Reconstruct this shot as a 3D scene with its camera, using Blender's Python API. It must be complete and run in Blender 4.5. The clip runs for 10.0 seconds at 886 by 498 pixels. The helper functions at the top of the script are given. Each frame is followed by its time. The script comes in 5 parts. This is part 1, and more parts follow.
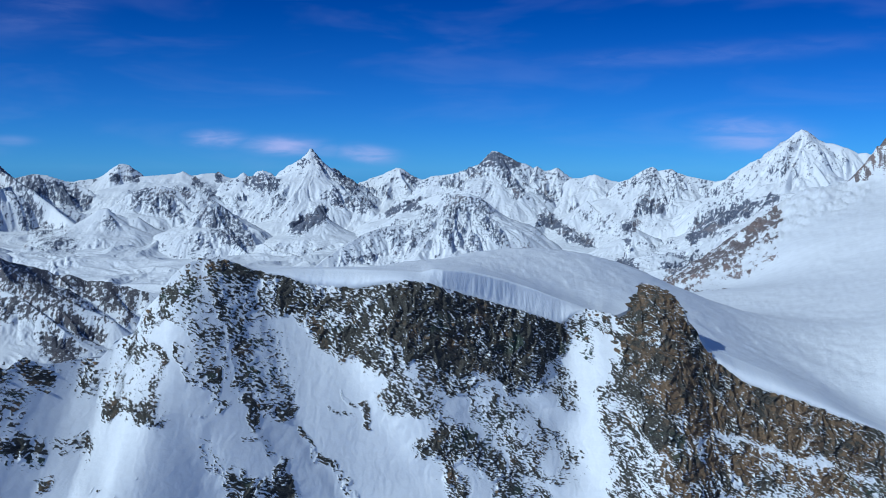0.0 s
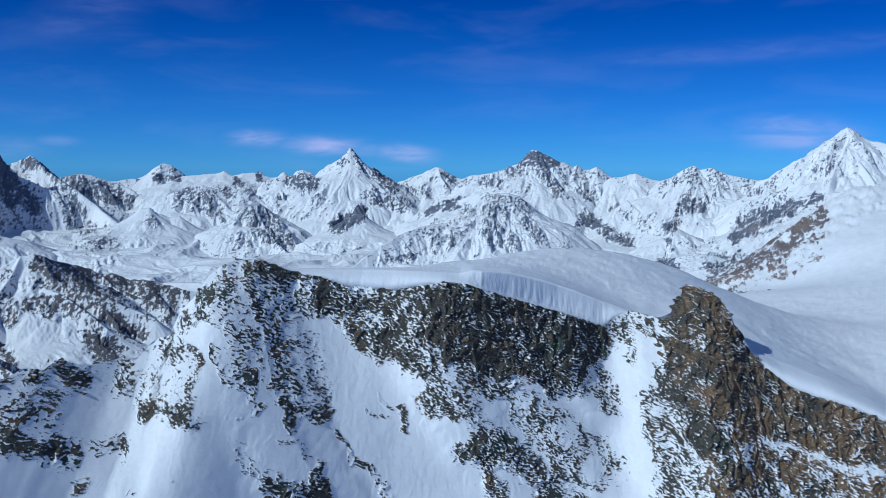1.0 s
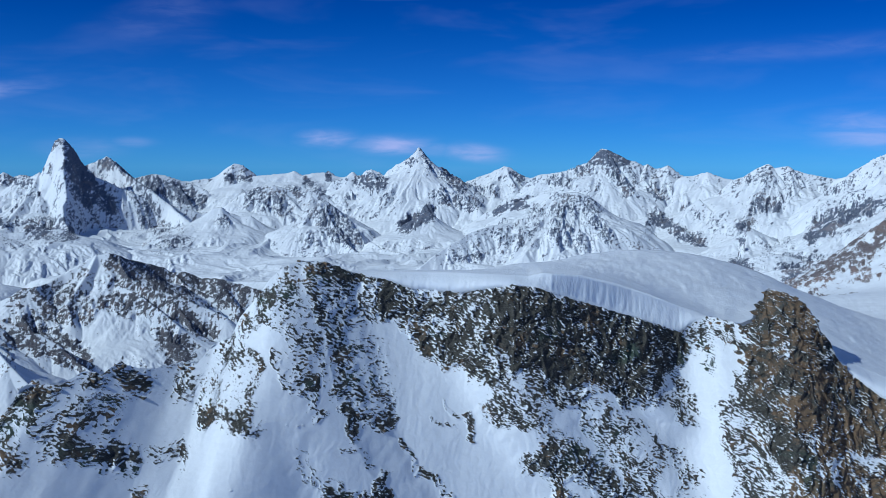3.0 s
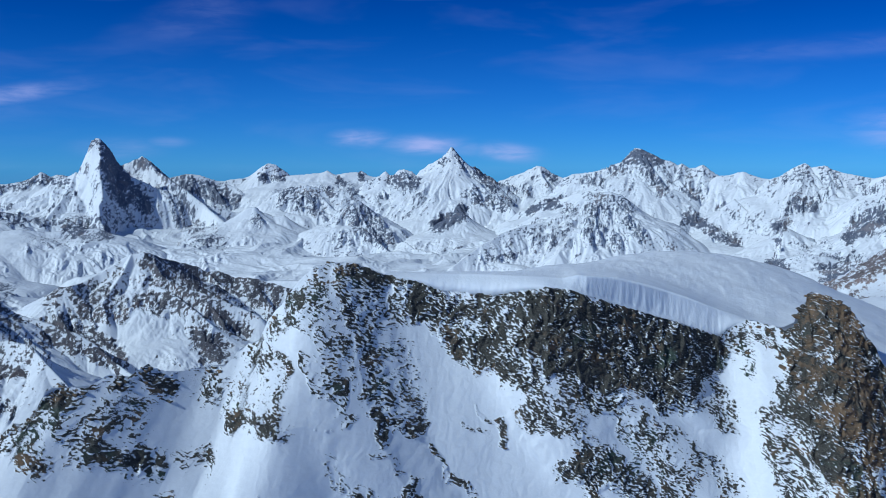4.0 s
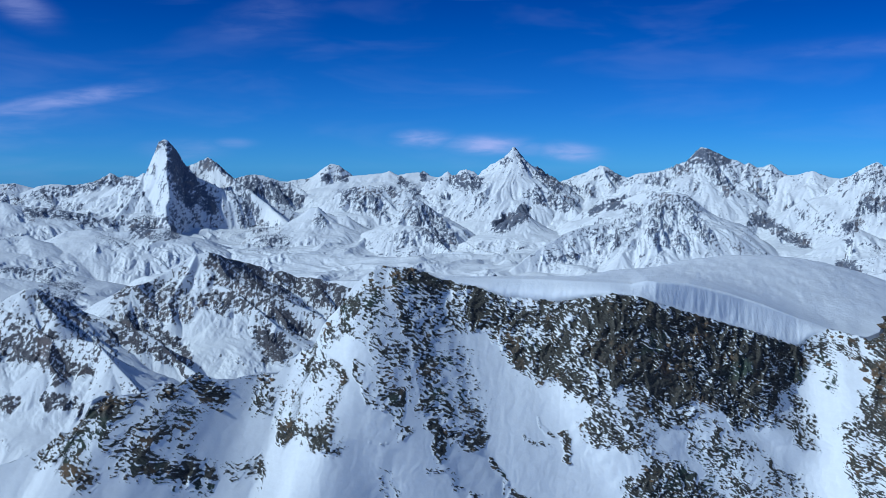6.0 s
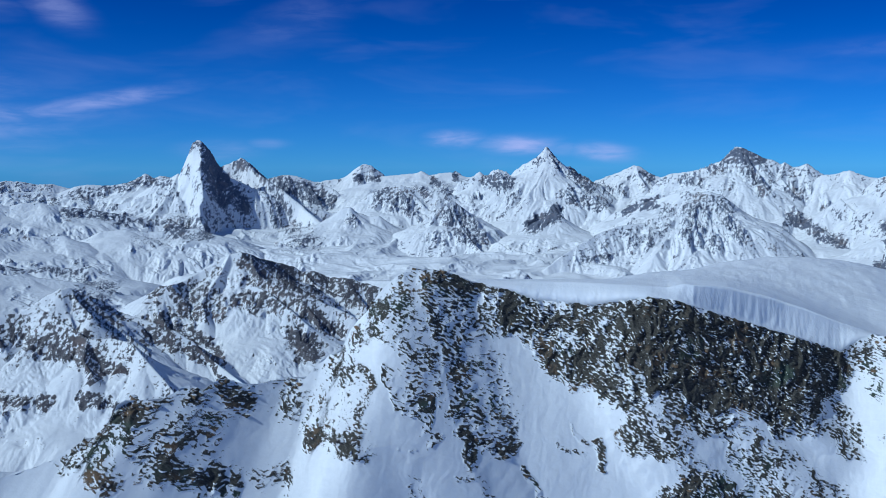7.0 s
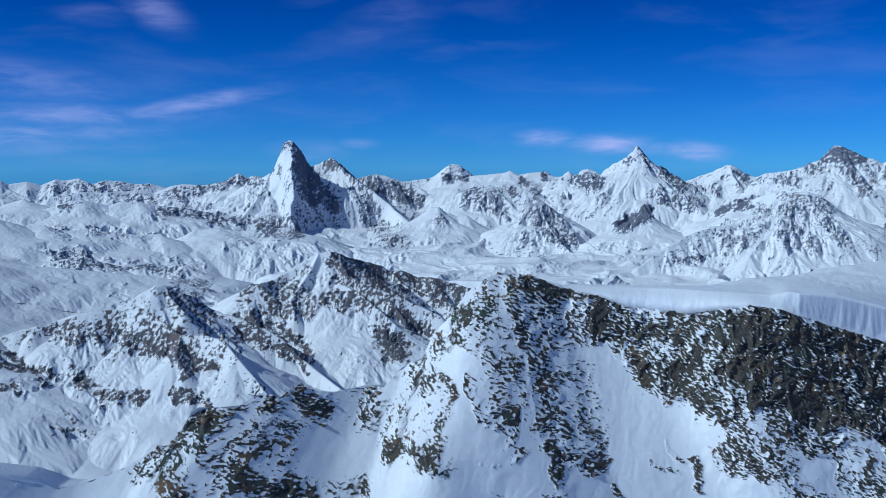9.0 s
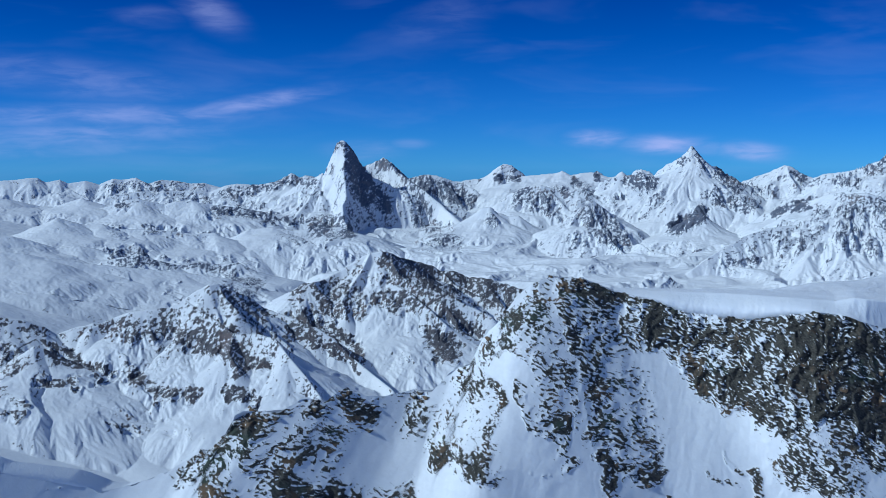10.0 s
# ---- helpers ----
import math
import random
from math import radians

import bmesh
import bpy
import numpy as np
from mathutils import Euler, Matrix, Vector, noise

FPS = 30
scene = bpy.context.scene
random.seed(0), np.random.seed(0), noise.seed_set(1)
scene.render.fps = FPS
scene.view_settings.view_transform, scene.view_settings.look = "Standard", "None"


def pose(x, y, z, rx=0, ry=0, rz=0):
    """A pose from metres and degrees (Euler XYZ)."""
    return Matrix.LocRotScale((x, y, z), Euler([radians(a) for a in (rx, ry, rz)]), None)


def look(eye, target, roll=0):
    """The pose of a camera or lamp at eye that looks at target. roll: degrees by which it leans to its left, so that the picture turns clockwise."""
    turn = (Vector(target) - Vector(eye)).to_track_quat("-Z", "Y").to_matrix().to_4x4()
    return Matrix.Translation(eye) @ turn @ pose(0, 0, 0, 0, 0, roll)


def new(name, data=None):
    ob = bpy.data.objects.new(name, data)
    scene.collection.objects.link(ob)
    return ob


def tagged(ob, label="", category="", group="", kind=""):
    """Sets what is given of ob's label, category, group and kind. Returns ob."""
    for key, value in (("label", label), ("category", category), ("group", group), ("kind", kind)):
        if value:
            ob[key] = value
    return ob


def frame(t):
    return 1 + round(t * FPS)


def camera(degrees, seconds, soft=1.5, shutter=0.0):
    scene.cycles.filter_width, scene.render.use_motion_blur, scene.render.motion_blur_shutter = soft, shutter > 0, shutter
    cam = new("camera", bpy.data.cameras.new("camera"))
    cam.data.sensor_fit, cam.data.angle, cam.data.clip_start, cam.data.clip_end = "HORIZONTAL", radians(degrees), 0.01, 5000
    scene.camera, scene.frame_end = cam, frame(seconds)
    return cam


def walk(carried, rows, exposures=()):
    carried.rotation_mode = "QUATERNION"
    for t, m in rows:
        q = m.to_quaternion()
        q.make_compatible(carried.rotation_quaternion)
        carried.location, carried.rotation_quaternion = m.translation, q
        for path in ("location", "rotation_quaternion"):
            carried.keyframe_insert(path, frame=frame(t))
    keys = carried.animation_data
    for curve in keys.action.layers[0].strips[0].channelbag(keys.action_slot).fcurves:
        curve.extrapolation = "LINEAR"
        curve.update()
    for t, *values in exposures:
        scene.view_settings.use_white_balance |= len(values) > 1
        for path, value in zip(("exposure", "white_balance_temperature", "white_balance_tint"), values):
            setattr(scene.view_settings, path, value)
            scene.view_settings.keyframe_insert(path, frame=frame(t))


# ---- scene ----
# ---------------------------------------------------------------- camera
cam = camera(46.75, 10.0, soft=0.45)
EYE = 300.0
ROWS = [
    (0, 0.0, -0.0, 0.0, 0.0, -4.456, -0.376),
    (0.5, 0.01, 2.118, 0.076, 1.027, -4.494, -0.359),
    (1, -0.014, 4.398, -0.002, 2.183, -4.508, -0.291),
    (1.5, -0.114, 6.663, 0.018, 3.174, -4.532, -0.198),
    (2, -0.138, 9.184, -0.097, 4.159, -4.545, -0.163),
    (2.5, -0.266, 11.373, -0.141, 5.072, -4.547, -0.131),
    (4, -0.863, 19.094, -0.184, 7.811, -4.581, -0.054),
    (4.5, -1.146, 21.601, -0.14, 8.669, -4.578, -0.005),
    (5, -1.412, 24.241, -0.15, 9.528, -4.577, 0.077),
    (5.5, -1.721, 26.689, -0.134, 10.398, -4.576, 0.062),
    (7, -2.845, 34.522, -0.138, 13.07, -4.567, 0.187),
    (7.5, -3.301, 36.978, -0.104, 14.098, -4.559, 0.181),
    (8, -3.767, 39.448, -0.094, 15.486, -4.573, 0.258),
    (8.5, -4.305, 41.96, -0.188, 16.881, -4.572, 0.267),
    (9, -4.796, 44.472, -0.191, 18.002, -4.567, 0.232),
    (9.5, -5.456, 47.004, -0.221, 19.325, -4.55, 0.158),
    (10, -6.149, 49.628, -0.271, 20.894, -4.554, 0.149),
]
walk(cam, [(t, pose(x, y, EYE + z, 90 + pitch, roll, yaw)) for t, x, y, z, yaw, pitch, roll in ROWS],
     [(0.0, 0.0, 5470, -1.0), (10.0, 0.0, 5280, -2.0)])

# ---------------------------------------------------------------- world and sun
SUN_EL, SUN_AZ = radians(36), radians(-126)      # azimuth from +y, clockwise seen from above
world = bpy.data.worlds.new("alpine_sky")
scene.world = world
world.use_nodes = True
wn, wl = world.node_tree.nodes, world.node_tree.links
wn.clear()
sky = wn.new("ShaderNodeTexSky")
sky.sky_type = "NISHITA"
sky.sun_disc = False
sky.sun_elevation, sky.sun_rotation = SUN_EL, SUN_AZ
sky.altitude, sky.air_density, sky.dust_density, sky.ozone_density = 3800, 1.0, 0.1, 2.0
back = wn.new("ShaderNodeBackground")
back.inputs["Strength"].default_value = 0.095
wout = wn.new("ShaderNodeOutputWorld")
way = wn.new("ShaderNodeTexCoord").outputs["Generated"]
split = wn.new("ShaderNodeSeparateXYZ")
wl.new(way, split.inputs[0])
filt = wn.new("ShaderNodeValToRGB")                # deep blue of thin high air
filt.color_ramp.elements[0].position, filt.color_ramp.elements[0].color = 0.0, (0.15, 0.41, 0.9, 1)
high = filt.color_ramp.elements.new(0.6)
high.color = (0.007, 0.062, 0.29, 1)
filt.color_ramp.elements[1].position, filt.color_ramp.elements[1].color = 0.2, (0.011, 0.134, 0.54, 1)
wl.new(split.outputs["Z"], filt.inputs[0])
tone = wn.new("ShaderNodeMix")
tone.data_type, tone.blend_type = "RGBA", "MULTIPLY"
tone.inputs[0].default_value = 1.0
wl.new(sky.outputs[0], tone.inputs[6])
wl.new(filt.outputs[0], tone.inputs[7])


def wmath(op, *args):
    n = wn.new("ShaderNodeMath")
    n.operation = op
    for i, v in enumerate(args):
        if isinstance(v, (int, float)):
            n.inputs[i].default_value = v
        else:
            wl.new(v, n.inputs[i])
    return n.outputs[0]


bearing = wmath("MULTIPLY", wmath("ARCTAN2", split.outputs["X"], split.outputs["Y"]), 57.3)
height = wmath("MULTIPLY", wmath("ARCSINE", split.outputs["Z"]), 57.3)
cloud_at = wn.new("ShaderNodeCombineXYZ")
wl.new(bearing, cloud_at.inputs[0])
wl.new(wmath("MULTIPLY", height, 4.5), cloud_at.inputs[1])


def wisp(scale, detail, lo, hi, shift):
    n = wn.new("ShaderNodeTexNoise")
    n.inputs["Scale"].default_value, n.inputs["Detail"].default_value, n.inputs["Roughness"].default_value = scale, detail, 0.55
    n.inputs["Distortion"].default_value = 0.4
    off = wn.new("ShaderNodeMapping")
    off.inputs["Location"].default_value = (shift, shift, 0)
    off.inputs["Rotation"].default_value = (0, 0, radians(-8))
    wl.new(cloud_at.outputs[0], off.inputs[0])
    wl.new(off.outputs[0], n.inputs["Vector"])
    m = wn.new("ShaderNodeMapRange")
    m.interpolation_type = "SMOOTHSTEP"
    m.inputs[1].default_value, m.inputs[2].default_value = lo, hi
    wl.new(n.outputs["Fac"], m.inputs[0])
    return m.outputs[0]


feather = wisp(0.35, 5.0, 0.3, 0.72, 3.0)
clouds = wmath("MULTIPLY", wisp(0.09, 4.0, 0.46, 0.75, 11.0), 0.07)


def cloud(a, e, wide, tall, amount, tilt=0.0):
    """A soft bank of cloud at bearing a and height e in degrees."""
    global clouds
    da = wmath("DIVIDE", wmath("SUBTRACT", bearing, a), wide)
    de = wmath("DIVIDE", wmath("SUBTRACT", wmath("SUBTRACT", height, e), wmath("MULTIPLY", wmath("SUBTRACT", bearing, a), tilt)), tall)
    r = wmath("ADD", wmath("MULTIPLY", da, da), wmath("MULTIPLY", de, de))
    body = wmath("MULTIPLY", wmath("POWER", 2.718, wmath("MULTIPLY", wmath("POWER", r, 1.3), -0.9)), amount)
    clouds = wmath("MAXIMUM", clouds, wmath("MULTIPLY", body, wmath("MULTIPLY_ADD", feather, 0.75, 0.25)))


cloud(-8.9, 1.2, 1.9, 0.45, 0.75)
cloud(-12.4, 1.55, 1.4, 0.42, 0.6)
cloud(-4.2, 0.8, 1.45, 0.42, 0.7, -0.08)
cloud(-6.4, 1.0, 0.9, 0.35, 0.25)
cloud(16.8, 1.85, 2.6, 0.85, 0.55, -0.06)
cloud(-31.8, 3.4, 4.2, 0.42, 0.5, 0.19)
cloud(-39.0, 2.75, 7.0, 0.55, 0.42, 0.02)
cloud(-40.5, 4.6, 5.5, 0.9, 0.24, -0.1)
cloud(-41.0, 1.7, 7.5, 0.6, 0.36, 0.06)
cloud(-41.0, 1.0, 8.0, 0.4, 0.2, 0.03)
cloud(-33.5, 8.3, 1.5, 0.8, 0.32, -0.35)
cloud(-36.5, 8.0, 1.6, 0.5, 0.14)
cloud(-25.4, 0.95, 1.8, 0.5, 0.25)
cloud(-22.8, 1.3, 1.0, 0.25, 0.2)
cloud(-9.4, 9.4, 2.6, 0.22, 0.4)
cloud(14.0, 6.2, 9.0, 0.5, 0.1, 0.05)
cloud(-21.0, 8.0, 3.0, 1.2, 0.1, 0.4)
cover = wn.new("ShaderNodeMix")
cover.data_type = "RGBA"
wl.new(clouds, cover.inputs[0])
wl.new(tone.outputs[2], cover.inputs[6])
cover.inputs[7].default_value = (5.6, 5.2, 8.3, 1)
wl.new(cover.outputs[2], back.inputs[0])
wl.new(back.outputs[0], wout.inputs[0])

sun_data = bpy.data.lights.new("sun", "SUN")
sun_data.energy, sun_data.angle, sun_data.color = 2.85, radians(0.53), (1.0, 0.985, 0.95)
sun = new("sun", sun_data)
sun_dir = Vector((math.sin(SUN_AZ) * math.cos(SUN_EL), math.cos(SUN_AZ) * math.cos(SUN_EL), math.sin(SUN_EL)))
sun.matrix_world = look((0, 0, 900), Vector((0, 0, 900)) - sun_dir)


# ---------------------------------------------------------------- materials
def nodes_of(name):
    mat = bpy.data.materials.new(name)
    mat.use_nodes = True
    nt = mat.node_tree
    return mat, nt.nodes, nt.links, nt.nodes["Principled BSDF"]


def noise_node(nt, links, coord, scale, detail=6.0, rough=0.6, distort=0.0, stretch=None):
    n = nt.new("ShaderNodeTexNoise")
    n.inputs["Scale"].default_value, n.inputs["Detail"].default_value = scale, detail
    n.inputs["Roughness"].default_value, n.inputs["Distortion"].default_value = rough, distort
    if stretch:
        for key, value in zip(("Rotation", "Scale"), stretch):
            m = nt.new("ShaderNodeMapping")
            m.inputs[key].default_value = value
            links.new(coord, m.inputs["Vector"])
            coord = m.outputs[0]
    links.new(coord, n.inputs["Vector"])
    return n.outputs["Fac"]


def math_node(nt, links, op, a, b, c=None):
    n = nt.new("ShaderNodeMath")
    n.operation = op
    for i, v in enumerate((a, b, c)):
        if v is None:
            continue
        if isinstance(v, (int, float)):
            n.inputs[i].default_value = v
        else:
            links.new(v, n.inputs[i])
    return n.outputs[0]


def mix_node(nt, links, fac, a, b):
    n = nt.new("ShaderNodeMix")
    n.data_type = "RGBA"
    for key, v in (("Factor", fac), ("A", a), ("B", b)):
        sock = [s for s in n.inputs if s.name == key and (s.type == "RGBA" if key != "Factor" else s.type == "VALUE")][0]
        if isinstance(v, (int, float)):
            sock.default_value = v
        elif isinstance(v, tuple):
            sock.default_value = (*v, 1)
        else:
            links.new(v, sock)
    return [s for s in n.outputs if s.type == "RGBA"][0]


def step_node(nt, links, v, lo, hi, a=0.0, b=1.0):
    n = nt.new("ShaderNodeMapRange")
    n.interpolation_type = "SMOOTHSTEP"
    links.new(v, n.inputs["Value"])
    for i, x in zip((1, 2, 3, 4), (lo, hi, a, b)):
        n.inputs[i].default_value = x
    return n.outputs[0]


def alpine(name, dark, light, warm, grain, edge, lichen=None, crust=0.955, snow=(0.77, 0.79, 0.82), bump=0.4, warm_lo=0.52, snow_bump=0.12):
    """Snow on rock: the mesh attribute 'rock' is above 0 on bare rock. grain: size of the finest pieces in metres."""
    mat, nt, links, bsdf = nodes_of(name)
    co = nt.new("ShaderNodeTexCoord").outputs["Object"]
    at = nt.new("ShaderNodeAttribute")
    at.attribute_name = "rock"
    fine = noise_node(nt, links, co, 1.0 / grain, 5.0, 0.65, 0.6, ((0, radians(-32), 0), (0.4, 0.8, 1.5)))
    mid = noise_node(nt, links, co, 0.16 / grain, 5.0, 0.6, 0.8)
    broad = noise_node(nt, links, co, 0.035 / grain, 4.0, 0.55)
    v = math_node(nt, links, "MULTIPLY_ADD", math_node(nt, links, "SUBTRACT", fine, 0.5), edge, at.outputs["Fac"])
    bare = step_node(nt, links, v, -0.015, 0.025)
    stone = mix_node(nt, links, step_node(nt, links, fine, 0.34, 0.66), dark, light)
    hue = nt.new("ShaderNodeAttribute")
    hue.attribute_name = "ochre"
    mixed = math_node(nt, links, "MULTIPLY_ADD", broad, 0.6, math_node(nt, links, "MULTIPLY", mid, 0.4))
    stone = mix_node(nt, links, step_node(nt, links, math_node(nt, links, "ADD", mixed, hue.outputs["Fac"]), warm_lo, warm_lo + 0.1), stone, warm)
    stone = mix_node(nt, links, step_node(nt, links, mid, 0.55, 0.68, 0.0, 0.55), stone, tuple(0.55 * c for c in dark))
    if lichen:
        moss = noise_node(nt, links, co, 0.022 / grain, 4.0, 0.6, 0.5, ((0, 0, 0), (1.0, 1.0, 1.3)))
        stone = mix_node(nt, links, step_node(nt, links, moss, 0.57, 0.67, 0.0, 0.75), stone, lichen)
    wind = noise_node(nt, links, co, 0.35 / grain, 5.0, 0.6, 0.6, ((0, 0, radians(30)), (0.3, 1.0, 1.0)))
    snowc = mix_node(nt, links, step_node(nt, links, math_node(nt, links, "MULTIPLY_ADD", mid, 0.5, math_node(nt, links, "MULTIPLY", wind, 0.5)), 0.38, 0.62), snow, tuple(crust * c for c in snow))
    links.new(mix_node(nt, links, bare, snowc, stone), bsdf.inputs["Base Color"])
    links.new(math_node(nt, links, "MULTIPLY_ADD", bare, 0.3, 0.55), bsdf.inputs["Roughness"])
    bsdf.inputs["Specular IOR Level"].default_value = 0.25
    bp = nt.new("ShaderNodeBump")
    bp.inputs["Distance"].default_value = grain
    links.new(math_node(nt, links, "MULTIPLY_ADD", bare, bump, snow_bump), bp.inputs["Strength"])
    links.new(math_node(nt, links, "ADD", fine, mid), bp.inputs["Height"])
    links.new(bp.outputs[0], bsdf.inputs["Normal"])
    return mat


def snow_material(name, size, strength, stretch=(0.35, 1.0, 1.0)):
    mat, nt, links, bsdf = nodes_of(name)
    co = nt.new("ShaderNodeTexCoord").outputs["Object"]
    wind = noise_node(nt, links, co, 1.0 / size, 6.0, 0.6, 0.7, ((0, 0, radians(25)), stretch))
    broad = noise_node(nt, links, co, 0.05 / size, 4.0, 0.55, 0.4)
    c = mix_node(nt, links, step_node(nt, links, broad, 0.3, 0.7), (0.78, 0.8, 0.83), (0.73, 0.76, 0.81))
    c = mix_node(nt, links, step_node(nt, links, wind, 0.56, 0.72, 0.0, 0.5), c, (0.83, 0.84, 0.86))
    links.new(c, bsdf.inputs["Base Color"])
    bsdf.inputs["Roughness"].default_value = 0.5
    bsdf.inputs["Specular IOR Level"].default_value = 0.3
    bp = nt.new("ShaderNodeBump")
    bp.inputs["Distance"].default_value, bp.inputs["Strength"].default_value = size, strength
    links.new(math_node(nt, links, "ADD", wind, broad), bp.inputs["Height"])
    links.new(bp.outputs[0], bsdf.inputs["Normal"])
    return mat


M_NEAR = alpine("near_rock_and_snow", (0.024, 0.024, 0.022), (0.1, 0.094, 0.08), (0.17, 0.115, 0.07), 0.28, 1.5, bump=0.5, snow_bump=0.16, lichen=(0.045, 0.07, 0.055), warm_lo=0.52)
M_SPUR = alpine("reddish_rock_and_snow", (0.1, 0.082, 0.085), (0.27, 0.23, 0.225), (0.27, 0.2, 0.18), 0.9, 1.0, crust=0.93, snow=(0.83, 0.85, 0.88), snow_bump=0.3)
M_MID = alpine("grey_brown_rock_and_snow", (0.04, 0.04, 0.056), (0.15, 0.145, 0.152), (0.15, 0.125, 0.125), 2.0, 1.9, bump=0.15, snow_bump=0.12)
# far rock is tinted blue-grey: the haze is put into its colour
M_FAR = alpine("haze_tinted_rock_and_snow", (0.055, 0.07, 0.11), (0.18, 0.195, 0.245), (0.2, 0.185, 0.2), 3.2, 1.7, bump=0.22, snow_bump=0.1, snow=(0.78, 0.8, 0.83))
M_SNOW = snow_material("wind_packed_snow", 1.4, 0.25)
M_LIP = snow_material("cornice_snow", 1.0, 0.2, (1.0, 1.0, 0.25))
M_GROUND = snow_material("valley_snow", 14.0, 0.4)


# ---------------------------------------------------------------- noise and terrain tools
RNG = np.random.RandomState(7)
PERM = np.concatenate([RNG.permutation(512)] * 2)
ANG = RNG.rand(1024) * 2 * np.pi
GX, GY = np.cos(ANG), np.sin(ANG)


def perlin(x, y, seed=0):
    x, y = np.asarray(x, float) + 37.31 * seed, np.asarray(y, float) - 71.77 * seed
    fx, fy = np.floor(x), np.floor(y)
    xi, yi = fx.astype(np.int64) & 511, fy.astype(np.int64) & 511
    x, y = x - fx, y - fy
    u, v = x * x * x * (x * (6 * x - 15) + 10), y * y * y * (y * (6 * y - 15) + 10)
    p0, p1 = PERM[xi], PERM[(xi + 1) & 511]
    h00, h10, h01, h11 = PERM[p0 + yi], PERM[p1 + yi], PERM[p0 + ((yi + 1) & 511)], PERM[p1 + ((yi + 1) & 511)]
    a = GX[h00] * x + GY[h00] * y
    b = GX[h10] * (x - 1) + GY[h10] * y
    c = GX[h01] * x + GY[h01] * (y - 1)
    d = GX[h11] * (x - 1) + GY[h11] * (y - 1)
    return 1.45 * ((a + (b - a) * u) * (1 - v) + (c + (d - c) * u) * v)


def fbm(x, y, octaves=5, gain=0.5, seed=0):
    out, amp = 0.0, 1.0
    for k in range(octaves):
        out = out + amp * perlin(x * 2 ** k, y * 2 ** k, seed + k)
        amp *= gain
    return out


def ridged(x, y, octaves=5, gain=0.5, seed=0):
    out, amp, w = 0.0, 1.0, 1.0
    for k in range(octaves):
        n = (1 - np.abs(perlin(x * 2 ** k, y * 2 ** k, seed + k))) ** 2
        out = out + amp * n * w
        w = np.clip(n * 1.3, 0, 1)
        amp *= gain
    return out - 0.8


def smooth(v, lo, hi):
    q = np.clip((v - lo) / (hi - lo), 0, 1)
    return q * q * (3 - 2 * q)


def seg_dist(x, z, x0, z0, x1, z1):
    L = (x1 - x0) ** 2 + (z1 - z0) ** 2 + 1e-6
    t = np.clip(((x - x0) * (x1 - x0) + (z - z0) * (z1 - z0)) / L, 0, 1)
    return np.hypot(x - x0 - t * (x1 - x0), z - z0 - t * (z1 - z0))


def lerp_list(points, x):
    return np.interp(x, [p[0] for p in points], [p[1] for p in points])


def grid_mesh(name, X, Y, Z, mat, rock=None, parent=None, ochre=None):
    """One mesh object over a grid of places; quads wound so that rows run away from the first."""
    r, c = X.shape
    me = bpy.data.meshes.new(name)
    idx = np.arange(r * c).reshape(r, c)
    q = np.stack([idx[:-1, :-1], idx[:-1, 1:], idx[1:, 1:], idx[1:, :-1]], -1).reshape(-1, 4)
    co = np.stack([X, Y, Z], -1).reshape(-1).astype(np.float32)
    me.vertices.add(r * c)
    me.vertices.foreach_set("co", co)
    me.loops.add(q.size)
    me.loops.foreach_set("vertex_index", q.ravel().astype(np.int32))
    me.polygons.add(len(q))
    me.polygons.foreach_set("loop_start", np.arange(0, q.size, 4, dtype=np.int32))
    me.update(calc_edges=True)
    me.polygons.foreach_set("use_smooth", np.ones(len(q), dtype=bool))
    if rock is not None:
        at = me.attributes.new("rock", "FLOAT", "POINT")
        at.data.foreach_set("value", rock.reshape(-1).astype(np.float32))
    if ochre is not None:
        at = me.attributes.new("ochre", "FLOAT", "POINT")
        at.data.foreach_set("value", ochre.reshape(-1).astype(np.float32))
    me.materials.append(mat)
    me.validate()
    ob = new(name, me)
    if parent:
        ob.parent = parent
    return ob


def steepness(X, Y, Z):
    """Horizontal share of the surface normal, 0 flat to 1 upright."""
    def d(A):
        return np.gradient(A, axis=0), np.gradient(A, axis=1)
    (x0, x1), (y0, y1), (z0, z1) = d(X), d(Y), d(Z)
    nx, ny, nz = y0 * z1 - z0 * y1, z0 * x1 - x0 * z1, x0 * y1 - y0 * x1
    return np.hypot(nx, ny) / np.maximum(np.sqrt(nx * nx + ny * ny + nz * nz), 1e-9)


# ---------------------------------------------------------------- ridge lines of the far and middle mountains
RIDGES = []


def ridge(key, points, slope, reach, flute, bare=0.0):
    """A crest in world metres; the flanks fall at slope and flatten over reach; flute cuts side gullies; bare: more or less naked rock, or a pair for the two sides."""
    RIDGES.append((key, np.array(points, float), slope, reach, flute, bare))


